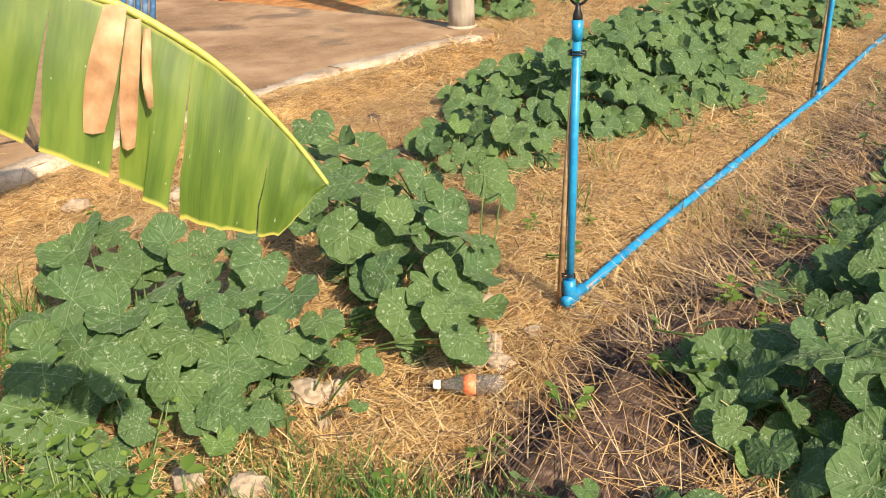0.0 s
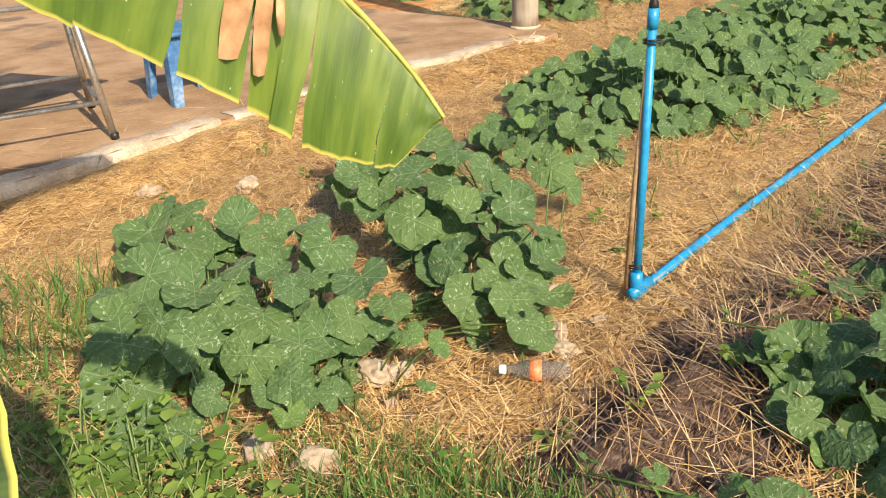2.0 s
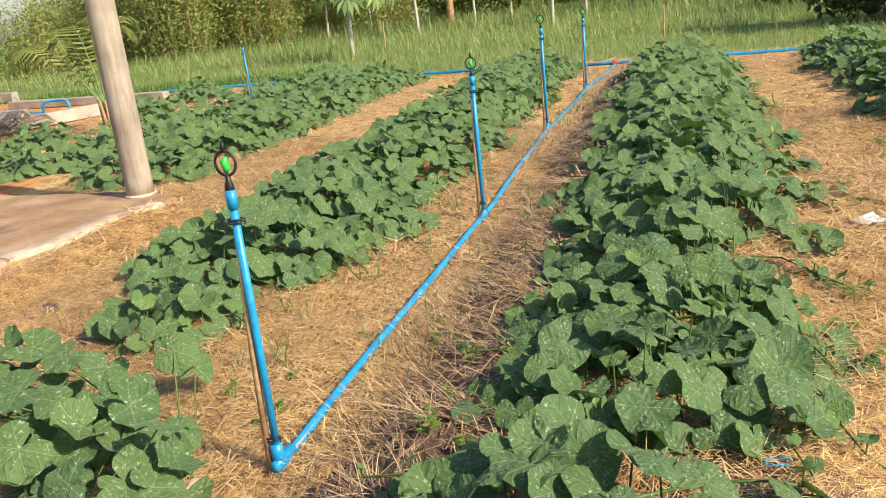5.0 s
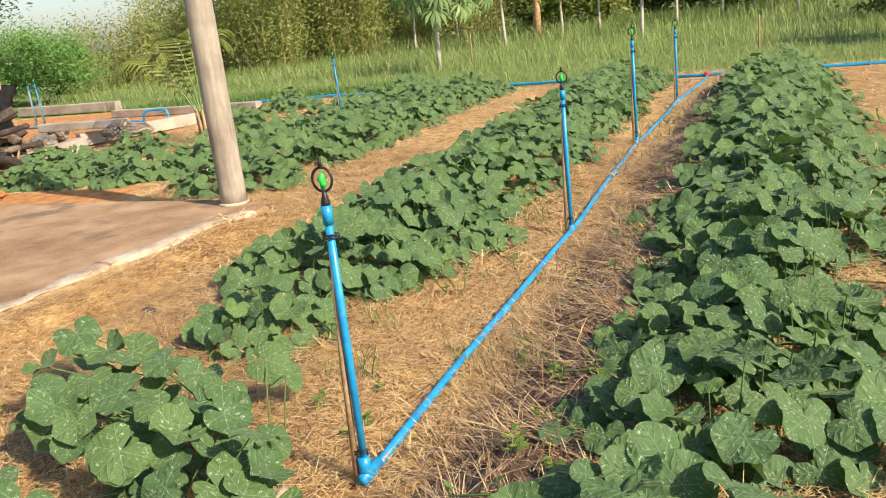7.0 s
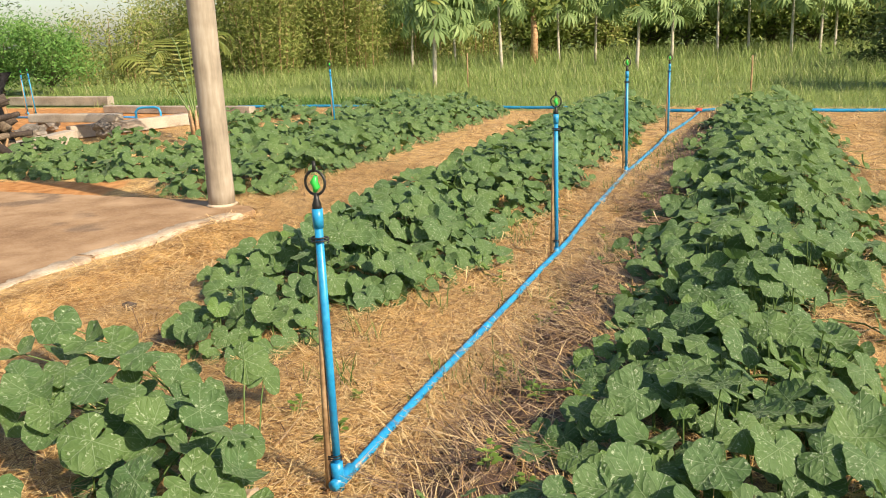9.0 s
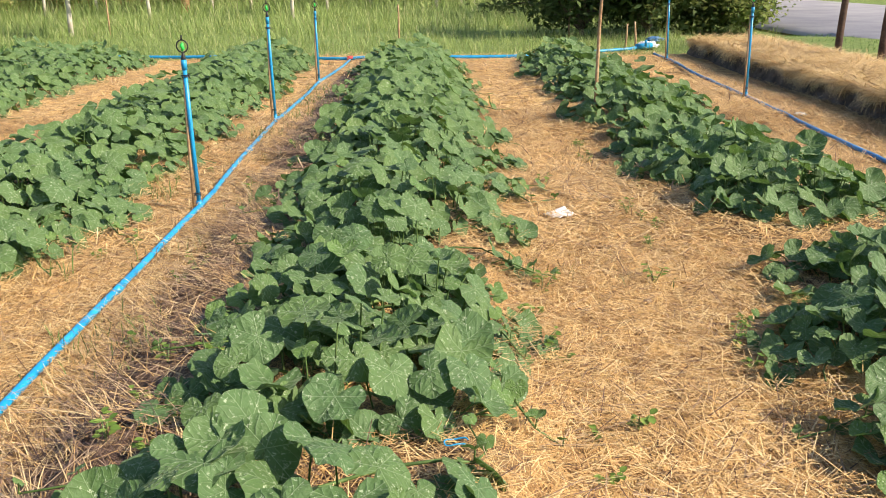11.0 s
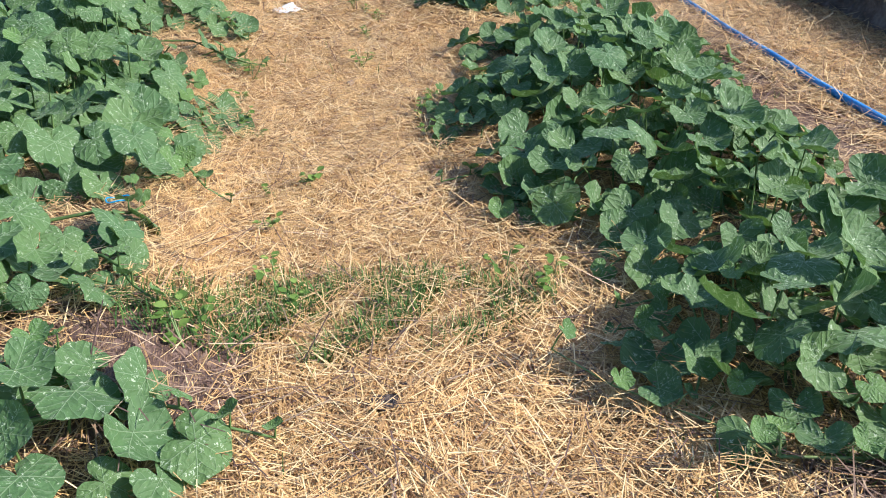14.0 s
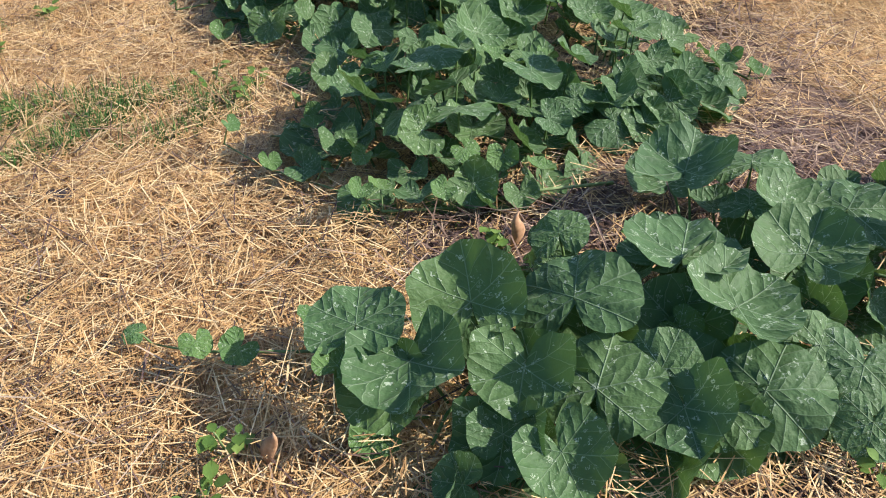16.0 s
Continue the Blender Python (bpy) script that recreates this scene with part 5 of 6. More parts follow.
def dark_strip(x, y):
    """How much of the straw has rotted to brown mulch."""
    return np.clip(0.85 * band(x, 0.18, 0.74, 0.10) * band(y, -1.1, 10, 0.3) + 0.5 * band(x, 3.9, 4.7, 0.2) * band(y, -2.5, 4, 0.5) + 0.95 * band(x, 2.95, 4.4, 0.12) * band(y, -1.75, -1.35, 0.1) + 0.9 * band(x, 1.45, 1.85, 0.08) * band(y, -0.95, -0.6, 0.08), 0, 1) * (0.45 + 0.75 * patchy(x, y, 2.7, 1.0))


def combed(x, y):
    """The way the straws lie: it turns from patch to patch."""
    return 1.6 * np.sin(x * 3.1 + 1.3 * np.sin(y * 2.2)) + 1.4 * np.sin(y * 2.7 + 1.1 * np.sin(x * 1.9)) + 0.8


def lay_straw(name, n, x0, x1, y0, y1, width, length, material, keep, label):
    p = scatter(n, x0, x1, y0, y1, keep)
    n = len(p)
    p[:, 2] += 0.012 + 0.032 * rng.uniform(0, 1, n) ** 2
    me = blades(name, p, rng.uniform(*length, n), rng.uniform(0.75, 1.25, n) * width, rng.normal(1.5, 0.12, n), combed(p[:, 0], p[:, 1]) + rng.normal(0, 1.1, n) + 3.1416 * rng.integers(0, 2, n), rng.normal(0.0, 0.1, n), 1, 0.3)
    tagged(part(name, me, material, smooth=False), label, "straw", kind="stuff")


def bare(x, y):
    """Patches of open soil in the mulch beside the pipes."""
    strip = band(x, 0.16, 0.72, 0.08) * band(y, -1.2, 10, 0.3) + band(x, 3.95, 4.5, 0.08) * band(y, -2.0, 8, 0.3)
    # the oval bares dark soil that also stands in for a shadow there
    return (patch(x, y) > rng.uniform(0.2, 1.1, len(x))) | (strip > 0.5) & ((patchy(x, y, 5.2, 2.0) > 0.54) | (((x - 0.42) / 0.32) ** 2 + ((y + 0.8) / 0.24) ** 2 < 0.8)) & (rng.uniform(size=len(x)) < 0.8)


fresh = lambda x, y: off_slab(x, y) & ~bare(x, y) & ~(spot(x, y, 0.35, -1.28, 0.62, 0.28) & (rng.uniform(size=len(x)) < 0.8)) & (rng.uniform(size=len(x)) > dark_strip(x, y))
old = lambda x, y: off_slab(x, y) & ~bare(x, y) & (rng.uniform(size=len(x)) < dark_strip(x, y) + 0.12)
lay_straw("straw_mulch", 230000, -2.7, 5.5, -3.3, 2.0, 0.0027, (0.025, 0.13), STRAW, fresh, "loose dry golden straw strewn over the paths")
lay_straw("straw_mulch", 150000, -4.5, 5.5, 2.0, 6.5, 0.0046, (0.04, 0.16), STRAW, fresh, "loose dry golden straw strewn over the paths")
lay_straw("straw_mulch", 42000, -8.5, 5.5, 6.5, 13.0, 0.007, (0.06, 0.22), STRAW, fresh, "loose dry golden straw strewn over the paths")
lay_straw("straw_mulch", 26000, 4.4, 5.75, -0.5, 9.0, 0.0048, (0.05, 0.22), STRAW, lambda x, y: x < 5.6 + 0.036 * (y - 2.5), "loose dry golden straw fallen beside the raised bed")
lay_straw("rotting_mulch", 90000, -1.8, 5.5, -3.3, 2.5, 0.0036, (0.03, 0.2), MULCH, old, "brown rotting straw beside the pipe")
def lay_long(name, n, x0, x1, y0, y1, way, spread, material, keep, label):
    """Long combed-over straws that arch above the mulch."""
    p = scatter(n, x0, x1, y0, y1, keep)
    n = len(p)
    p[:, 2] += rng.uniform(0.004, 0.03, n)
    me = blades(name, p, rng.uniform(0.14, 0.38, n), rng.uniform(0.0018, 0.003, n), rng.normal(1.46, 0.08, n), rng.normal(way, spread, n), rng.uniform(0.1, 0.5, n), 3, 0.5)
    tagged(part(name, me, material, smooth=False), label, "straw", kind="stuff")


lay_long("straw_tangle", 3600, 0.12, 0.8, -1.1, 3.5, 2.3, 0.45, STRAW, lambda x, y: ~bare(x, y), "long combed-over straws beside the pipe")
lay_long("straw_tangle", 4600, 0.2, 0.8, -1.0, 6.0, 2.1, 0.6, MULCH, lambda x, y: ~bare(x, y), "long brown straws beside the pipe")
lay_long("straw_tangle", 1300, -2.6, 2.7, -2.6, 4.0, 1.0, 2.0, STRAW, off_slab, "long loose straws on the paths")
lay_long("straw_tangle", 900, 3.9, 5.4, -2.6, 6.0, 1.8, 1.2, STRAW, off_slab, "long loose straws by the second pipe")
lay_straw("rotting_mulch", 26000, -1.8, 5.5, 2.5, 11.5, 0.007, (0.08, 0.28), MULCH, old, "brown rotting straw beside the pipe")
tagged(part("straw_mulch", blades("straw_mulch", np.stack([rng.uniform(-3.6, -2.75, 160), rng.uniform(-1.3, 0.8, 160), np.full(160, 0.103)], 1), rng.uniform(0.06, 0.25, 160), 0.004, np.full(160, 1.56), rng.uniform(0, 6.28, 160), np.zeros(160)), STRAW, smooth=False), "stray straws blown onto the cement floor", "straw", kind="stuff")


def tuft_field(name, n, x0, x1, y0, y1, keep, tall, width, material, label, lean=0.35, segments=3):
    p = scatter(n, x0, x1, y0, y1, keep)
    n = len(p)
    me = blades(name, p, rng.uniform(*tall, n), rng.uniform(0.7, 1.3, n) * width, np.abs(rng.normal(0, lean, n)), rng.uniform(0, 6.283, n), rng.uniform(0.2, 1.2, n), segments)
    tagged(part(name, me, material, smooth=False), label, "grass", kind="stuff")


def clumps(k, seed, level):
    return lambda x, y: off_slab(x, y) & (patchy(x, y, k, seed) * (0.6 + 0.8 * rng.uniform(size=len(x))) > level)


# tall grass and weeds at the corner by the first plant
# LAWN, not GRASS: its darker green stands in for shade on this tall grass
tuft_field("tall_grass", 2600, -2.0, -0.5, -2.1, -0.7, lambda x, y: spot(x, y, -1.45, -1.35, 0.45, 0.5), (0.08, 0.24), 0.006, LAWN, "long soft green grass beside the pumpkin plant")
tuft_field("tall_grass", 1700, -1.2, 0.1, -2.2, -1.2, lambda x, y: spot(x, y, -0.55, -1.68, 0.6, 0.3), (0.06, 0.17), 0.005, LAWN, "long soft green grass among weeds")
tuft_field("short_grass", 15000, -0.4, 1.1, -2.0, -0.8, lambda x, y: spot(x, y, 0.35, -1.25, 0.75, 0.34) & (patchy(x, y, 6.0, 1.0) > 0.2), (0.03, 0.12), 0.0042, LAWN, "short green grass growing through the straw")
tuft_field("short_grass", 17000, 1.5, 2.75, -0.95, -0.15, lambda x, y: spot(x, y, 2.12, -0.56, 0.62, 0.22) & (patchy(x, y, 9.0, 2.0) > 0.2), (0.03, 0.085), 0.0036, LAWN, "worn green grass strip across the straw path")
tuft_field("short_grass", 1500, 1.3, 4.4, -3.4, -2.0, lambda x, y: spot(x, y, 2.9, -2.6, 1.5, 0.42), (0.03, 0.1), 0.0035, LAWN, "sparse green grass in the straw")
tuft_field("short_grass", 15000, -2.5, 5.4, -2.6, 11.8, clumps(2.3, 3.0, 0.86), (0.02, 0.08), 0.004, LAWN, "sparse green grass tufts in the straw")
tuft_field("short_grass", 4500, -0.1, 0.6, 0.3, 10.5, clumps(3.1, 5.0, 0.78), (0.03, 0.12), 0.004, LAWN, "green grass tufts along the water pipe")
tuft_field("short_grass", 1300, -0.75, -0.25, 0.7, 3.5, clumps(4.1, 1.0, 0.75), (0.05, 0.18), 0.005, LAWN, "green grass at the foot of the pumpkin row")
# the meadow behind the garden
meadow = lambda x, y: ((y > 12.6 - 0.05 * x + 0.4 * np.sin(x * 1.3)) & (x < 5.2 + 0.1 * y)) | ((x < -13.5) & (y > 14.6)) | ((x > 7.2) & (x < 9.3) & (y > 16.5))
tuft_field("meadow_grass", 26000, -14, 9.4, 11.8, 17, meadow, (0.05, 0.30), 0.008, GRASS, "tall green meadow grass behind the garden", 0.9)
tuft_field("meadow_grass", 30000, -20, 9, 17, 27, lambda x, y: meadow(x, y) & (patchy(x, y, 1.1, 4.0) > 0.22), (0.12, 0.62), 0.013, GRASS, "tall green meadow grass behind the garden", 0.8)
tuft_field("meadow_grass", 20000, -28, 9, 27, 50, lambda x, y: meadow(x, y) & (patchy(x, y, 0.7, 4.0) > 0.2), (0.3, 0.85), 0.026, GRASS, "tall green meadow grass behind the garden", 0.6, 2)
tuft_field("short_grass", 5000, 7.2, 9.5, 2, 16, lambda x, y: patchy(x, y, 1.6, 2.0) > 0.3, (0.02, 0.07), 0.006, LAWN, "patchy green grass on the road verge")
tuft_field("short_grass", 6000, -13, -6.0, 12.6, 14.6, lambda x, y: y > 13.1, (0.08, 0.25), 0.012, LAWN, "bright green grass by the header pipe")


def make_weed(x, y, height, leaves, size, seed, label="leafy green weed growing through the straw"):
    """A small broad-leaved weed: forked stems with oval leaves in pairs."""
    r = random.Random(seed)
    t = thing("weed", (x, y, land_z(x, y)), label, "weed", "weeds")
    stems, pts = bmesh.new(), []
    for k in range(max(2, leaves // 7)):
        a, l = r.uniform(0, 6.28), r.uniform(0.2, 0.75)
        run = [Vector((0, 0, 0))]
        for j in range(1, 5):
            run.append(Vector((math.cos(a) * l * height * j / 4, math.sin(a) * l * height * j / 4, height * j / 4 * r.uniform(0.85, 1.05))))
        tube(stems, run, [0.003, 0.0027, 0.0024, 0.002, 0.0015], 5)
        pts += [(run[j], a) for j in (1, 2, 2, 3, 3, 4, 4)]
    part("stem", stems, STEM, t)
    verts, faces = [], []
    for p, a in pts:
        b = a + r.choice((-1, 1)) * r.uniform(0.6, 1.6)
        d = Vector((math.cos(b), math.sin(b), r.uniform(-0.25, 0.45))).normalized()
        side = d.cross(Vector((0, 0, 1))).normalized()
        s = size * r.uniform(0.6, 1.25)
        up = side.cross(d)
        o = len(verts)
        c = p + d * 0.008
        for f, w, z in ((0, 0.05, 0), (0.3, 0.36, 0.05), (0.65, 0.38, 0.04), (1.0, 0.02, -0.06)):
            for q in (-1, 0, 1):
                verts.append(c + d * s * f + side * s * w * q + up * s * (z + 0.06 * abs(q)))
        for k in range(3):
            for q in range(2):
                i = o + 3 * k + q
                faces.append((i, i + 1, i + 4, i + 3))
    part("leaves", raw_mesh("leaves", [tuple(v) for v in verts], faces), WEED, t)


rw = random.Random(5)
for i in range(34):
    make_weed(-0.66 + rw.gauss(0, 0.24), -1.6 + rw.gauss(0, 0.13), rw.uniform(0.10, 0.24), 21, 0.023, i, "dense round-leaved green weed by the first plant")
for i in range(10):
    make_weed(-0.26 + rw.gauss(0, 0.1), -1.52 + rw.gauss(0, 0.07), rw.uniform(0.14, 0.24), 14, 0.04, 50 + i, "broad-leaved green weed at the straw's edge")
for i, (x, y) in enumerate([(-0.50, -0.55), (-0.44, -0.62), (-0.38, -0.42), (0.33, -0.62), (0.55, -0.35), (0.48, 0.1), (0.62, 0.05), (-0.2, 0.32), (-0.28, 0.62), (0.1, -1.05), (0.25, -1.2), (0.55, -1.25), (0.75, -0.3), (1.86, 0.9), (1.95, 1.5), (2.62, 0.9), (2.5, 1.6), (1.9, 2.2), (2.1, 0.3), (2.45, -1.95), (2.38, -2.05), (2.6, -2.35), (3.15, -1.62), (3.5, -2.4), (3.7, -2.38), (2.2, 3.3), (2.6, 2.6), (0.66, 0.62), (-1.9, 0.2), (-2.1, -0.4), (-2.35, 0.3), (1.7, -0.72), (1.72, -0.62), (1.66, -1.4), (0.3, 1.8), (0.25, 3.4), (0.4, 4.4)]):
    make_weed(x, y, rw.uniform(0.035, 0.11), 14, 0.03, 100 + i)

# young shoots along the edges of the rows
for i in range(46):
    x, y = rw.choice(((rw.uniform(1.78, 2.0), rw.uniform(-0.5, 5.0)), (rw.uniform(2.55, 2.75), rw.uniform(-0.6, 5.0)), (rw.uniform(0.15, 0.6), rw.uniform(-1.0, 4.5)), (rw.uniform(-0.5, -0.15), rw.uniform(0.3, 4.0))))
    make_weed(x, y, rw.uniform(0.03, 0.08), 10, 0.027, 300 + i, "small light green shoot at the edge of the row")


# ---- banana plant by the camera ----
def spline(points, n):
    """Smooth curve through points."""
    P = [Vector(p) for p in points]
    P = [P[0] * 2 - P[1]] + P + [P[-1] * 2 - P[-2]]
    out = []
    for i in range(n):
        f = i / (n - 1) * (len(P) - 3)
        k = min(int(f), len(P) - 4)
        t = f - k
        a, b, c, d = P[k:k + 4]
        out.append(0.5 * (2 * b + (c - a) * t + (2 * a - 5 * b + 4 * c - d) * t * t + (3 * b - a - 3 * c + d) * t ** 3))
    return out


def blade_half(rib, hang, widths, tears, seed, tip_hang=None, sweep=0.14):
    """Half of a banana blade that hangs from its rib along hang, torn into strips."""
    r = random.Random(seed)
    n = len(rib)
    verts, faces, uv = [], [], []
    cuts = [0] + sorted(int(t * (n - 1)) for t in tears) + [n - 1]
    rows = 9
    for a, b in zip(cuts, cuts[1:]):
        swing = Vector((r.gauss(0, 0.02), r.gauss(0, 0.02), 0))
        ragged = r.uniform(0.93, 1.05)
        o, cols = len(verts), b - a + 1
        for j in range(rows):
            f = j / (rows - 1)
            for i in range(a, b + 1):
                g = (i - a) / max(1, b - a)
                s = i / (n - 1)
                w = np.interp(s, np.linspace(0, 1, len(widths)), widths) * ragged
                w *= 1 - 0.012 * abs(math.sin(i * 2.1 + seed)) * f
                slide = (0.5 - g) * f * f * 0.005 * (b - a) / 6
                way = hang if tip_hang is None else hang.lerp(tip_hang, max(0.0, (s - 0.72) / 0.28) ** 1.5)
                way = (way + swing * f).normalized()
                tan = (rib[min(i + 1, n - 1)] - rib[max(i - 1, 0)]).normalized()
                p = rib[i] + way * w * f + tan * (slide + sweep * w * f) + hang.cross(tan) * 0.045 * w * math.sin(f * 3.0)
                p += 0.002 * noise.noise_vector(Vector((i * 0.8, j * 0.5, seed)))
                verts.append(tuple(p))
                uv.append((s, f))
        for j in range(rows - 1):
            for i in range(cols - 1):
                k = o + j * cols + i
                faces.append((k, k + 1, k + cols + 1, k + cols))
    return raw_mesh("blade", verts, faces, uv)


banana = thing("banana_plant", (0.02, -2.62, land_z(0.02, -2.62)), "young banana plant with torn yellow-green hanging leaves", "banana plant")
BASE = Vector(banana.location)
part("stem", tubes(([(0, 0, 0), (0.01, 0.01, 0.5), (0, 0.03, 1.0), (0.02, 0.06, 1.35)], [0.10, 0.085, 0.07, 0.05], 16)), STEM, banana, "pale green leaf-sheath stem")


def banana_leaf(rib, hang_a, hang_b, widths, tears_a, tears_b, seed, tip_hang=None, sweep=0.14, other=0.8, skin=None, girth=0.011):
    rib = [p - BASE for p in spline(rib, 46)]
    leaf = part("leaf_rib", tubes((rib, list(np.linspace(girth, 0.0018, 46)), 7)), RIB, banana, "pale yellow midrib")
    part("blade", blade_half(rib, Vector(hang_a).normalized(), widths, tears_a, seed, tip_hang and Vector(tip_hang).normalized(), sweep), skin or BANANA, leaf, "torn yellow-green blade half")
    part("blade", blade_half(rib, Vector(hang_b).normalized(), [other * w for w in widths], tears_b, seed + 1), skin or BANANA, leaf, "torn yellow-green blade half")
    part("stalk", tubes(([(0.02, 0.06, 1.3), tuple((Vector((0.02, 0.06, 1.45)) + rib[0]) / 2 + Vector((0, 0, 0.08))), tuple(rib[0])], [0.022, 0.016, 0.011], 8)), STEM, leaf)
    return leaf


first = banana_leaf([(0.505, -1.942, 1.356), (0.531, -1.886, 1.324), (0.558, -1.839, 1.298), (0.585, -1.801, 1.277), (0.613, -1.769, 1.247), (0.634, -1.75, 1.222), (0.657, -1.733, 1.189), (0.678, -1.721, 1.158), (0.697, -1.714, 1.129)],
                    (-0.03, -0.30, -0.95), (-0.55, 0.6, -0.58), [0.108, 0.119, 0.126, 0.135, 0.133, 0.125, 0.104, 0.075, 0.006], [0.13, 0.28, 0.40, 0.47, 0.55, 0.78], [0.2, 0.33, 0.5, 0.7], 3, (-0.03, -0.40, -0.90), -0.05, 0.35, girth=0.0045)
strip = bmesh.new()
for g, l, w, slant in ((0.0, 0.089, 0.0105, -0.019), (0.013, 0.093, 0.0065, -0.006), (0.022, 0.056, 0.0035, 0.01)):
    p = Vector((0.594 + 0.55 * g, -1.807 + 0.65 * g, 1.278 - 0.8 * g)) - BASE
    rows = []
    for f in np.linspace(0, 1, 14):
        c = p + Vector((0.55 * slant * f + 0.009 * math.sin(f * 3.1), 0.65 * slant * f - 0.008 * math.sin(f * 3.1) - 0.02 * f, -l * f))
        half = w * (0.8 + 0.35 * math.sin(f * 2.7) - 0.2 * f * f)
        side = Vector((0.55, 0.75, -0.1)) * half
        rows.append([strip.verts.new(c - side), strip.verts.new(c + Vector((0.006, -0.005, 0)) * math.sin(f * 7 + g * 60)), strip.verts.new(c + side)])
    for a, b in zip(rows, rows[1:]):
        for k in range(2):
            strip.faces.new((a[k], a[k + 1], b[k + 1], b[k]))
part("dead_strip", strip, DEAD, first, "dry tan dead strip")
# low leaf close to the camera, its shade painted by the darker skin
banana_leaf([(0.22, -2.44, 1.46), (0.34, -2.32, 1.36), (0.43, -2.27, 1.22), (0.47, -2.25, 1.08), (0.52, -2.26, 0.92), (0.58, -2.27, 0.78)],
            (0.05, 0.93, -0.33), (-0.7, -0.5, -0.5), [0.09, 0.165, 0.222, 0.245, 0.238, 0.218, 0.182], [], [0.3, 0.55, 0.8], 9, skin=BANANA_SHADED)
# two more leaves out of view, added for the shadows they throw leftwards
banana_leaf([(0.0, -2.6, 1.6), (-0.05, -2.25, 2.05), (-0.08, -1.8, 2.3), (0.0, -1.35, 2.25)], (0.9, 0.1, -0.35), (-0.9, 0.1, -0.35), [0.1, 0.2, 0.24, 0.22, 0.1], [0.3, 0.6, 0.8], [0.4, 0.7], 15)
banana_leaf([(0.05, -2.7, 1.55), (-0.1, -3.1, 1.75), (-0.3, -3.5, 1.65), (-0.45, -3.8, 1.4)], (0.9, 0.2, -0.4), (-0.9, 0.2, -0.4), [0.1, 0.22, 0.26, 0.24, 0.1], [0.3, 0.6, 0.8], [0.4, 0.7], 21)


# ---- litter ----
def make_bottle():
    t = tagged(new("plastic_bottle"), "empty clear plastic bottle with orange label lying on straw", "bottle")
    t.matrix_world = pose(-0.072, -0.652, 0.032, 0, 0, 34) @ Matrix.Scale(0.88, 4)
    prof = [(0.022, 0.0125), (0.04, 0.014), (0.075, 0.0285), (0.095, 0.032), (0.15, 0.032), (0.165, 0.030), (0.18, 0.032), (0.215, 0.031), (0.228, 0.024)]
    part("body", tubes(([(x, 0, 0) for x, r in prof], [r for x, r in prof], 24)), BOTTLE, t)
    part("cap", tubes(([(0.0, 0, 0), (0.003, 0, 0), (0.021, 0, 0), (0.024, 0, 0)], [0.013, 0.0152, 0.0152, 0.013], 20)), PAPER, t, "white screw cap")
    part("wrapper", tubes(([(0.098, 0, 0), (0.137, 0, 0)], 0.0332, 24)), ORANGE, t, "faded orange label band")


make_bottle()


def make_paper():
    bm = bmesh.new()
    bmesh.ops.create_grid(bm, x_segments=12, y_segments=9, size=0.5)
    for v in bm.verts:
        x, y = v.co.x, v.co.y
        v.co = Vector((x * 0.15, y * 0.12, 0.012 + 0.05 * max(0, x * 0.5 + y - 0.35) + 0.012 * noise.noise(Vector((x * 5, y * 5, 0)))))
    bmesh.ops.solidify(bm, geom=bm.faces[:], thickness=0.0015)
    ob = tagged(part("paper_scrap", bm, PAPER), "crumpled white paper scrap on the straw path", "paper")
    ob.matrix_world = pose(2.2, 2.58, land_z(2.2, 2.58) + 0.02, 0, 0, 25)


make_paper()
for i, (x, y, s) in enumerate([(-0.36, -0.86, 0.055), (-0.32, -0.80, 0.042), (-0.34, -1.29, 0.045), (-0.19, -1.23, 0.05), (-0.08, -0.34, 0.035), (0.0, -0.43, 0.04), (-0.23, -0.16, 0.042), (-0.05, -0.38, 0.03), (-0.02, -0.20, 0.028), (-0.13, -0.30, 0.025), (-0.06, -0.46, 0.03), (-1.98, -0.09, 0.05), (-2.05, -0.02, 0.04), (-2.35, -0.38, 0.05), (-0.24, -0.93, 0.025), (2.4, 1.35, 0.02)]):
    make_crumpled("stone", (x, y, land_z(x, y) + 0.004), s, STONE, "pale rough stone half sunk in straw", "stone", 30 + i, (1.1, 0.8, 0.62)).rotation_euler.z = i * 1.3
make_crumpled("clod", (-2.05, 1.35, land_z(-2.05, 1.35)), 0.035, BED_SOIL, "dark clod of earth on the straw", "clod", 51, (1, 0.9, 0.8))
make_crumpled("clod", (2.15, -0.95, land_z(2.15, -0.95)), 0.028, BED_SOIL, "dark dung clod on the straw path", "clod", 53, (1.2, 1, 0.35))


def make_curl(x, y, z, length, label, turn):
    """A dead leaf curled into a spindle."""
    bm = bmesh.new()
    pts = [(0.012 * math.sin(f * 5), 0.15 * length * f, length * f) for f in np.linspace(0, 1, 8)]
    tube(bm, pts, [length * w for w in (0.02, 0.10, 0.15, 0.17, 0.15, 0.12, 0.07, 0.015)], 9)
    for v in bm.verts:
        v.co.y *= 0.6
        v.co += 0.006 * noise.noise_vector(v.co * 30)
    ob = tagged(part("dry_leaf", bm, DEAD), label, "dry leaf")
    ob.matrix_world = pose(x, y, z, 12, 6, turn)


make_curl(3.15, -1.60, land_z(3.15, -1.6) + 0.0, 0.12, "curled brown dead leaf standing among pumpkin leaves", 30)
make_curl(2.52, -2.0, land_z(2.52, -2.0), 0.10, "curled grey dead weed leaf on straw", 120)
clip = bmesh.new()
tube(clip, [(0.06 * math.cos(a), 0.025 * math.sin(a), 0.006 * math.sin(3 * a)) for a in np.linspace(0, 5.4, 24)], 0.004, 7)
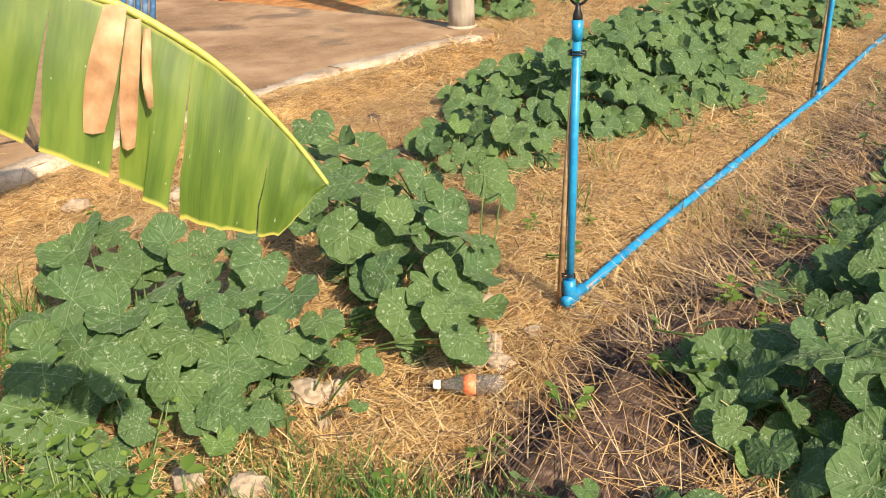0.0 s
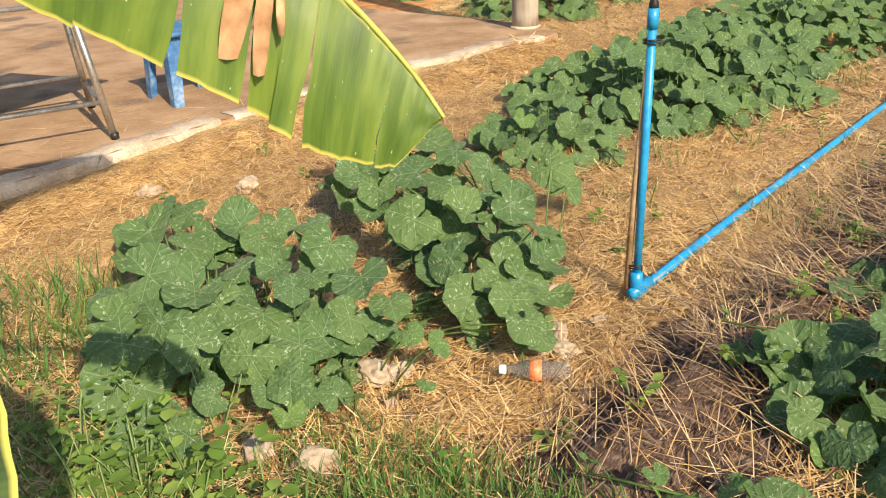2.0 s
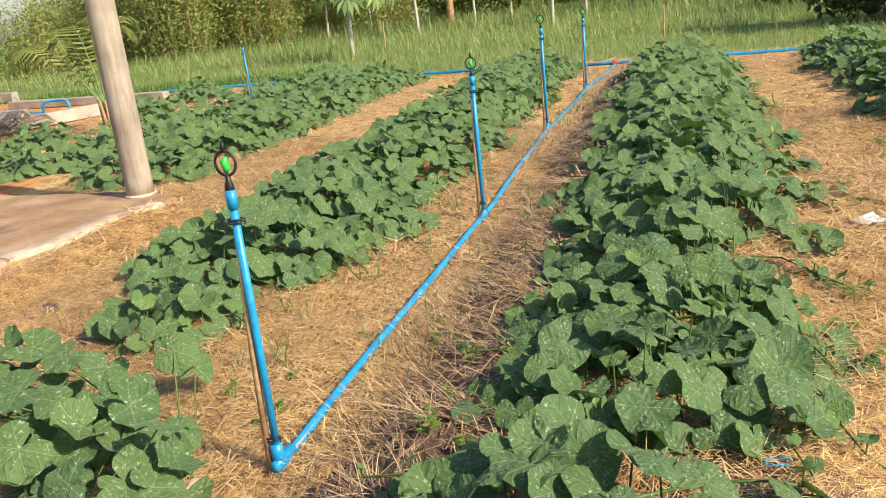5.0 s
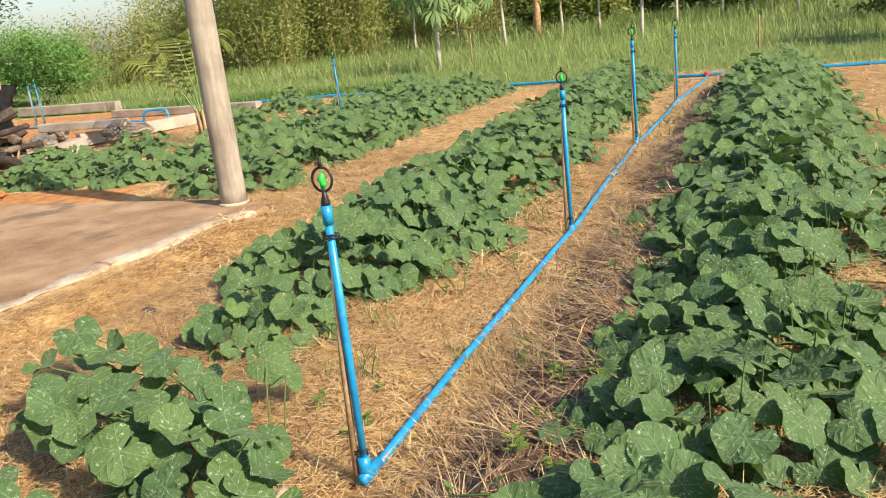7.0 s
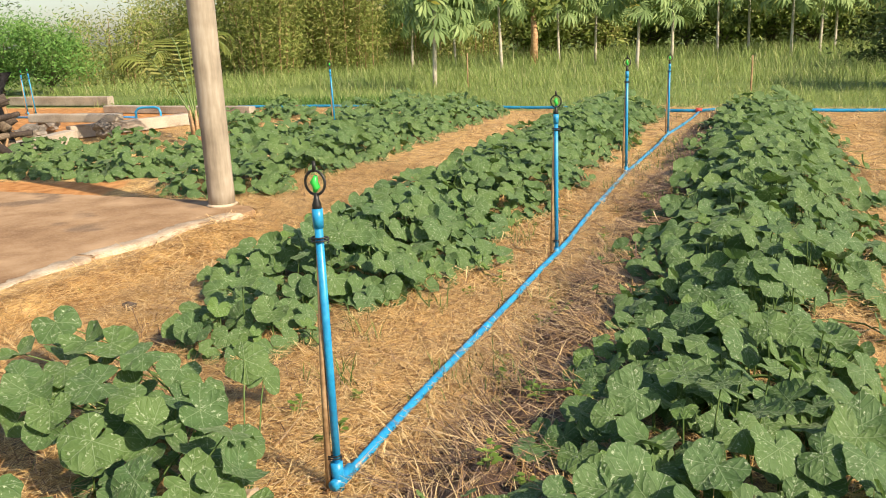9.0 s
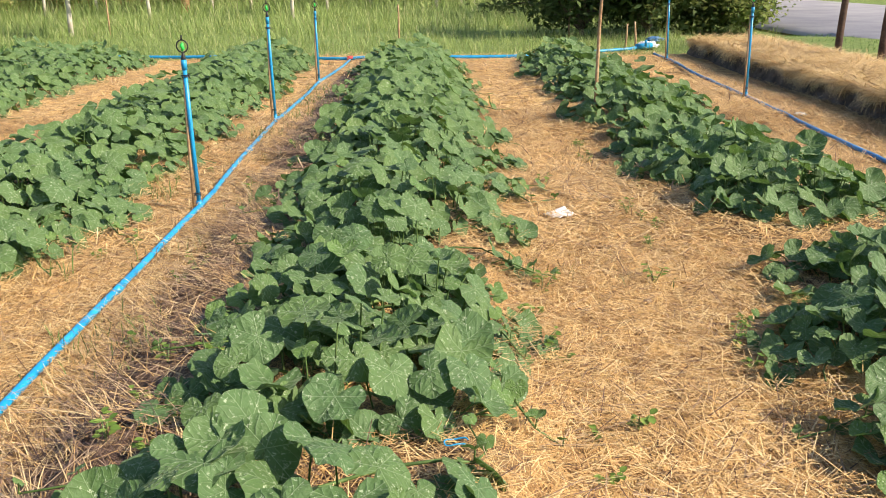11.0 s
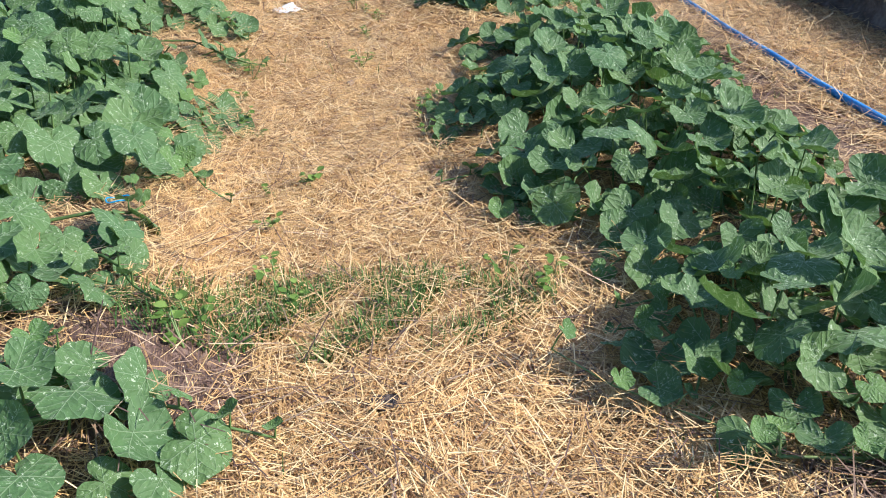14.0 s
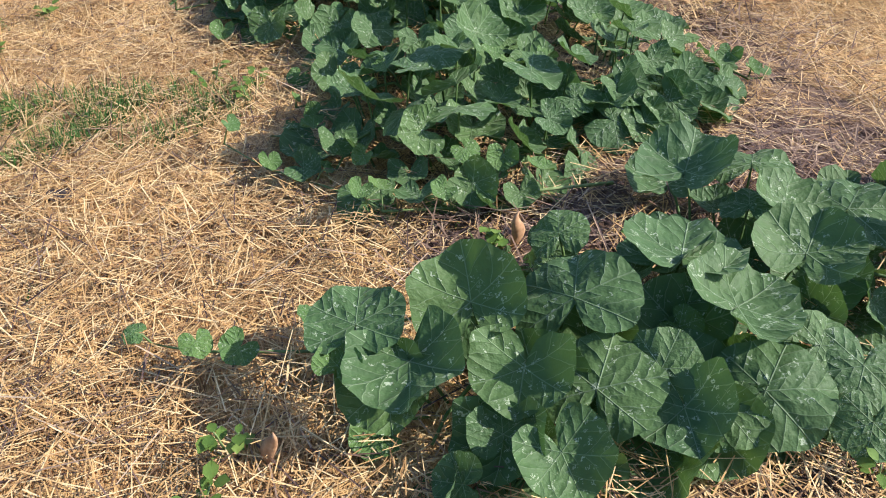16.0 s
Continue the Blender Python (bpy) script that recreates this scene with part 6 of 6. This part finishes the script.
wire = tagged(part("wire_loop", clip, PVC), "loop of blue wire caught in the pumpkin vines", "wire")
wire.matrix_world = pose(1.50, -0.02, land_z(1.50, -0.02) + 0.035, 8, 6, 20) @ Matrix.Scale(0.6, 4)
for i, (x, y, size, material, label) in enumerate([(5.55, 13.6, 0.16, WHITE_PLASTIC, "crumpled white plastic bag by the far valve"), (5.95, 14.6, 0.14, BLUE_PLASTIC, "crumpled pale blue plastic bag by the far valve"), (5.1, 6.0, 0.045, WHITE_PLASTIC, "torn clear plastic scrap on straw")]):
    make_crumpled("plastic_bag", (x, y, land_z(x, y)), size, material, label, "litter", 61 + i, (1.3, 0.8, 0.4))


# ---- far plants ----
def make_palm():
    t = thing("coconut_seedling", (-6.5, 7.85, land_z(-6.5, 7.85)), "coconut seedling with arching yellow-green fronds", "palm")
    bm = bmesh.new()
    for k in range(7):
        a = k * 0.9
        tube(bm, [(0.05 * math.cos(a), 0.05 * math.sin(a), 0), (0.07 * math.cos(a), 0.07 * math.sin(a), 0.25), (0.1 * math.cos(a), 0.1 * math.sin(a), 0.5)], [0.04, 0.03, 0.012], 6)
    part("base", bm, BAMBOO, t, "dry brown leaf bases")
    r = random.Random(9)
    for a, l, h in ((2.9, 1.5, 1.1), (2.5, 1.2, 1.3), (3.4, 1.1, 1.05), (1.2, 0.7, 1.35), (0.3, 0.6, 1.2), (4.6, 0.7, 1.1), (5.4, 0.5, 1.4)):
        rib = [Vector((math.cos(a) * l * f, math.sin(a) * l * f, 0.3 + h * math.sin(f * 2.1) * 0.95)) for f in np.linspace(0, 1, 24)]
        frond = part("frond", tubes((rib, list(np.linspace(0.014, 0.003, 24)), 6)), STEM, t)
        verts, faces = [], []
        for i in range(5, 24):
            tan = (rib[min(i + 1, 23)] - rib[i - 1]).normalized()
            for s in (-1, 1):
                side = tan.cross(Vector((0, 0, 1))).normalized() * s
                ll = 0.42 * math.sin(0.35 + 2.5 * (i - 5) / 19) * l
                d = (side + 0.6 * tan + Vector((0, 0, -0.35))).normalized()
                o = len(verts)
                p = rib[i]
                w = tan * 0.014
                verts += [tuple(p - w), tuple(p + w), tuple(p + d * ll * 0.6 + w), tuple(p + d * ll * 0.6 - w), tuple(p + d * ll + Vector((0, 0, -0.12 * l))), tuple(p + d * ll + Vector((0.003, 0, -0.12 * l)))]
                faces += [(o, o + 1, o + 2, o + 3), (o + 3, o + 2, o + 5, o + 4)]
        tagged(part("frond_blade", raw_mesh("frond_blade", verts, faces), PALM, frond), kind="stuff")


make_palm()


def papaya_fan(verts, faces, at, way, up, size):
    """One lobed papaya leaf."""
    side = way.cross(up).normalized()
    up = side.cross(way).normalized()
    for a in (-2.5, -1.9, -1.35, -0.85, -0.4, 0.0, 0.4, 0.85, 1.35, 1.9, 2.5):
        d = way * math.cos(a) + side * math.sin(a)
        e = way * -math.sin(a) + side * math.cos(a)
        l = size * (1.0 - 0.14 * abs(a))
        o = len(verts)
        tip = at + d * l * 0.85 - up * l * (0.45 + 0.25 * abs(math.sin(a * 7 + at.x * 9)))
        verts += [tuple(at), tuple(at + d * l * 0.6 + e * l * 0.10 - up * l * 0.16), tuple(tip), tuple(at + d * l * 0.6 - e * l * 0.10 - up * l * 0.16)]
        faces.append((o, o + 1, o + 2, o + 3))


def make_papaya(x, y, height, seed, spread=0.75, leaves=20):
    r = random.Random(seed)
    t = thing("papaya_tree", (x, y, land_z(x, y)), "papaya tree with pale straight trunk and lobed leaves", "tree", "papaya trees")
    lean = r.uniform(-0.05, 0.05)
    pts = [(lean * z, 0, z) for z in np.linspace(-0.05, height, 9)]
    part("trunk", tubes((pts, [0.062 - 0.028 * i / 8 for i in range(9)], 10)), PAPAYA_BARK, t)
    verts, faces, stalks = [], [], bmesh.new()
    for k in range(leaves):
        a = k * 2.4 + r.uniform(-0.3, 0.3)
        f = k / leaves
        p0 = Vector((lean * height, 0, height * (0.74 + 0.26 * f)))
        rise = -0.45 + 1.05 * f + r.uniform(-0.3, 0.3)
        l = spread * r.uniform(0.7, 1.05) * (1 - 0.25 * f)
        p1 = p0 + Vector((math.cos(a) * l, math.sin(a) * l, rise * l))
        tube(stalks, [p0, (p0 + p1) / 2 + Vector((0, 0, 0.08 * l)), p1], [0.012, 0.010, 0.007], 5, False)
        way = Vector((math.cos(a), math.sin(a), -1.1 + 0.7 * f)).normalized()
        papaya_fan(verts, faces, p1, (way + 0.35 * Vector((r.gauss(0, 1), r.gauss(0, 1), r.gauss(0, 0.7)))).normalized(), Vector((0.2 * r.gauss(0, 1), 0.2 * r.gauss(0, 1), 1)), r.uniform(0.34, 0.66))
    tagged(part("stalk_bunch", stalks, STEM, t), kind="stuff")
    tagged(part("crown", raw_mesh("crown", verts, faces), PAPAYA_LEAF, t, smooth=False), kind="stuff")
    bm = bmesh.new()
    for k in range(5):
        a = k * 1.3
        c = Vector((lean * height + 0.09 * math.cos(a), 0.09 * math.sin(a), height * 0.72 + 0.05 * k))
        tube(bm, [c + Vector((0, 0, 0.09)), c + Vector((0, 0, 0.04)), c - Vector((0, 0, 0.04)), c - Vector((0, 0, 0.09))], [0.01, 0.045, 0.05, 0.015], 8)
    part("fruit", bm, CROWN_BRIGHT, t, "cluster of green fruit")


PAPAYAS = [(-7.1, 18.7, 2.75), (-7.8, 27.0, 3.2), (-12.6, 30.0, 2.8), (-11.8, 33.0, 2.7), (-6.9, 32.0, 3.4), (-5.8, 34.0, 3.2), (-2.8, 25.5, 2.7), (-0.9, 35, 3.4), (0.3, 36, 3.4), (1.9, 33, 3.1), (3.0, 35, 3.2), (3.6, 36, 3.3), (-2.3, 31, 2.9), (5.6, 32, 3.0)]
for i, (x, y, h) in enumerate(PAPAYAS):
    make_papaya(x, y, h, i, 0.85 + 0.012 * (y - 15), 62)


def make_banana_trunk():
    t = thing("banana_clump", (-7.7, 31.0, 0), "far banana clump with brown dead leaves hanging", "banana plant")
    part("stem", tubes(([(0, 0, 0), (0.05, 0, 1.2), (0, 0, 2.3)], [0.17, 0.14, 0.1], 10)), DEAD, t, "brown dry-leaved stem")
    c = rng.normal(size=(300, 3)) * np.array([0.5, 0.5, 0.45]) + np.array([0, 0, 2.6])
    tagged(part("crown", sprays("crown", c, 0.55, 0.3, 0.2, 0.5), CROWN, t, smooth=False), kind="stuff")


make_banana_trunk()


def make_bamboo(x, y, height, leaves, spread, seed, material=CROWN_BAMBOO, name="bamboo_clump", label="dense yellow-green bamboo thicket", category="bamboo", size=0.26):
    r = random.Random(seed)
    t = thing(name, (x, y, land_z(x, y)), label, category, "thicket behind the meadow")
    culms, heads = bmesh.new(), []
    for k in range(18):
        a, d = r.uniform(0, 6.28), spread * 0.55 * math.sqrt(r.random())
        h = height * r.uniform(0.55, 1.05)
        out = r.uniform(0.1, 0.5)
        run = [Vector((math.cos(a) * (d + out * h * f ** 2 * 0.5), math.sin(a) * (d + out * h * f ** 2 * 0.5), h * (f - 0.10 * f ** 3))) for f in np.linspace(0, 1, 8)]
        tube(culms, run, list(np.linspace(0.022, 0.006, 8)), 6)
        heads += run[1:]
    tagged(part("cane_thicket", culms, BAMBOO, t, "pale leaning canes"), kind="stuff")
    heads = np.array([tuple(h) for h in heads])
    pick = heads[rng.integers(0, len(heads), leaves)]
    c = pick + rng.normal(size=(leaves, 3)) * np.array([0.42, 0.42, 0.42])
    c[:, 2] = np.abs(c[:, 2]) + 0.03
    tagged(part("leaves", sprays("leaves", c, rng.uniform(0.6, 1.3, leaves) * size, 0.24, 0.2, 0.5), material, t, smooth=False), kind="stuff")


rb = random.Random(3)
for i, (x, y, h, n) in enumerate([(-12.6, 19.0, 3.9, 4200), (-13.6, 21.5, 4.8, 4200), (-11.2, 21.5, 4.6, 4600), (-12.2, 24.5, 5.6, 4200), (-10.6, 25.5, 5.2, 4200), (-9.2, 28.0, 5.6, 4200), (-14.8, 25.0, 5.6, 3600), (-15.0, 20.0, 3.2, 3000), (-16.8, 21.0, 2.6, 2400), (-18.8, 23, 3.0, 2600), (-7.6, 31.5, 5.8, 3600), (-16.6, 17.0, 1.9, 1600)]):
    make_bamboo(1.24 + (x - 1.24) * 1.33, -2.1 + (y + 2.1) * 1.33, h * 1.35, int(n * 3.2), 2.9, i, size=0.19)


def make_tree(x, y, height, radius, leaves, material, seed, label, size=0.24, aspect=0.42, low=0.25, name="tree"):
    """Forked trunk and limbs, and a crown of leaves gathered in uneven clumps."""
    r = random.Random(seed)
    t = thing(name, (x, y, land_z(x, y) if abs(x) < 30 else 0), label, "tree" if name == "tree" else "shrub", "trees round the garden")
    wood, tips = bmesh.new(), []
    fork = Vector((r.uniform(-0.2, 0.2), r.uniform(-0.2, 0.2), height * max(0.06, low)))
    tube(wood, [(0, 0, -0.1), fork * 0.5, fork], [height * 0.03, height * 0.026, height * 0.022], 9)
    for k in range(15):
        a = k * 2.4 + r.uniform(-0.4, 0.4)
        q = r.uniform(0.25 if low > 0.02 else 0.04, 1.0)
        top = Vector((math.cos(a) * radius * r.uniform(0.35, 0.95) * (1.15 - 0.5 * q), math.sin(a) * radius * r.uniform(0.35, 0.95) * (1.15 - 0.5 * q), height * (low + (0.97 - low) * q)))
        mid = (fork + top) / 2 + Vector((0, 0, 0.08 * height)) * r.uniform(-0.3, 1)
        tube(wood, [fork, mid, top], [height * 0.014, height * 0.009, height * 0.003], 6)
        tips += [top, top, mid]
    part("trunk", wood, BARK, t)
    tips = np.array([tuple(p) for p in tips])
    k = rng.integers(0, len(tips), leaves)
    c = tips[k] + rng.normal(size=(leaves, 3)) * radius * np.array([0.24, 0.24, 0.17]) * rng.uniform(0.5, 1.3, len(tips))[k][:, None]
    c[:, 2] = np.maximum(c[:, 2], 0.08 + 0.3 * rng.uniform(size=leaves))
    tagged(part("crown", sprays("crown", c, rng.uniform(0.6, 1.3, leaves) * size, aspect, 0.3, 0.25), material, t, smooth=False), kind="stuff")


for i in range(13):
    make_tree(-15 + i * 2.0, 42 + rb.uniform(-2, 3), rb.uniform(3.0, 4.8), 2.3, 4600, CROWN if i % 4 else CROWN_BAMBOO, 120 + i, "leafy green hedge bush behind the papaya trees", 0.3, 0.4, 0.03, "shrub")
# left background: dark trees, a bright shrub, then the tree line all round
make_tree(-33.0, 25.5, 9.6, 4.4, 16000, CROWN_DARK, 1, "tall dark green tree behind the net fence", 0.24)
make_tree(-37.5, 21.5, 10.4, 4.6, 14000, CROWN_DARK, 2, "tall dark green tree behind the net fence", 0.26)
make_tree(-31.0, 19.5, 8.4, 3.4, 9000, CROWN_DARK, 3, "leafy green tree behind the net fence", 0.22)
for i, (x, y, h) in enumerate([(-22.5, 18.6, 2.3), (-20.4, 18.6, 2.2), (-24.5, 19.2, 2.5), (-26.4, 19.0, 2.4)]):
    make_tree(x, y, h, 1.6, 8000, CROWN_BRIGHT, 10 + i, "bright green feathery shrub", 0.12, 0.32, 0.1, "shrub")
for i in range(22):
    x = -40 + i * 3.6 + rb.uniform(-0.8, 0.8)
    y = 54 + rb.uniform(-5, 6) + max(0, -x - 12) * 0.25
    tall = rb.uniform(5.5, 8.5) if x > -23 else rb.uniform(2.5, 4.0)
    make_tree(x, y, tall, 3.2, 6500, CROWN if i % 3 else CROWN_DARK, 30 + i, "green tree in the far tree line", 0.5, 0.42, 0.05)
for i, (x, y, h, rad) in enumerate([(5.0, 17.0, 2.5, 1.5), (6.3, 16.5, 2.5, 1.4), (7.8, 17.4, 2.3, 1.3), (9.0, 22.5, 3.4, 1.8), (6.8, 23.5, 3.6, 2.0), (5.4, 25, 3.2, 1.9), (11.4, 27, 4.2, 2.2)]):
    make_tree(x, y, h, rad, 6000, CROWN_DARK, 60 + i, "dark leafy bush at the garden's far corner", 0.17, 0.45, 0.0, "shrub")
make_tree(8.6, 16.6, 0.9, 0.6, 700, CROWN, 71, "small green bush beside the road", 0.14, 0.5, 0.1, "shrub")
for i, (x, y) in enumerate([(22, 2), (24, 14), (21, -10), (8, -16), (-6, -15), (-18, -12), (25, 26), (-30, 2), (23, 38)]):
    make_tree(x, y, rb.uniform(3.5, 5.5), 2.6, 2200, CROWN, 80 + i, "green tree closing the view round the garden", 0.42, 0.4, 0.15)


# far pylon wires against the sky
for z, sag in ((9.4, 0.25), (8.9, 0.25), (8.6, 0.3)):
    bm = bmesh.new()
    tube(bm, [(-62 + 44 * f, 46 + 26 * f, z - sag * 4 * f * (1 - f)) for f in np.linspace(0, 1, 14)], 0.02, 5)
    tagged(part("overhead_cable", bm, BLACK), "thin dark overhead cable against the pale sky", "cable")
for x, y in ((-62, 46), (-18, 72)):
    make_stake(x, y, 9.8, 0.12, CONCRETE, "grey concrete utility pole far behind the trees", 0, "utility_pole", "pole")
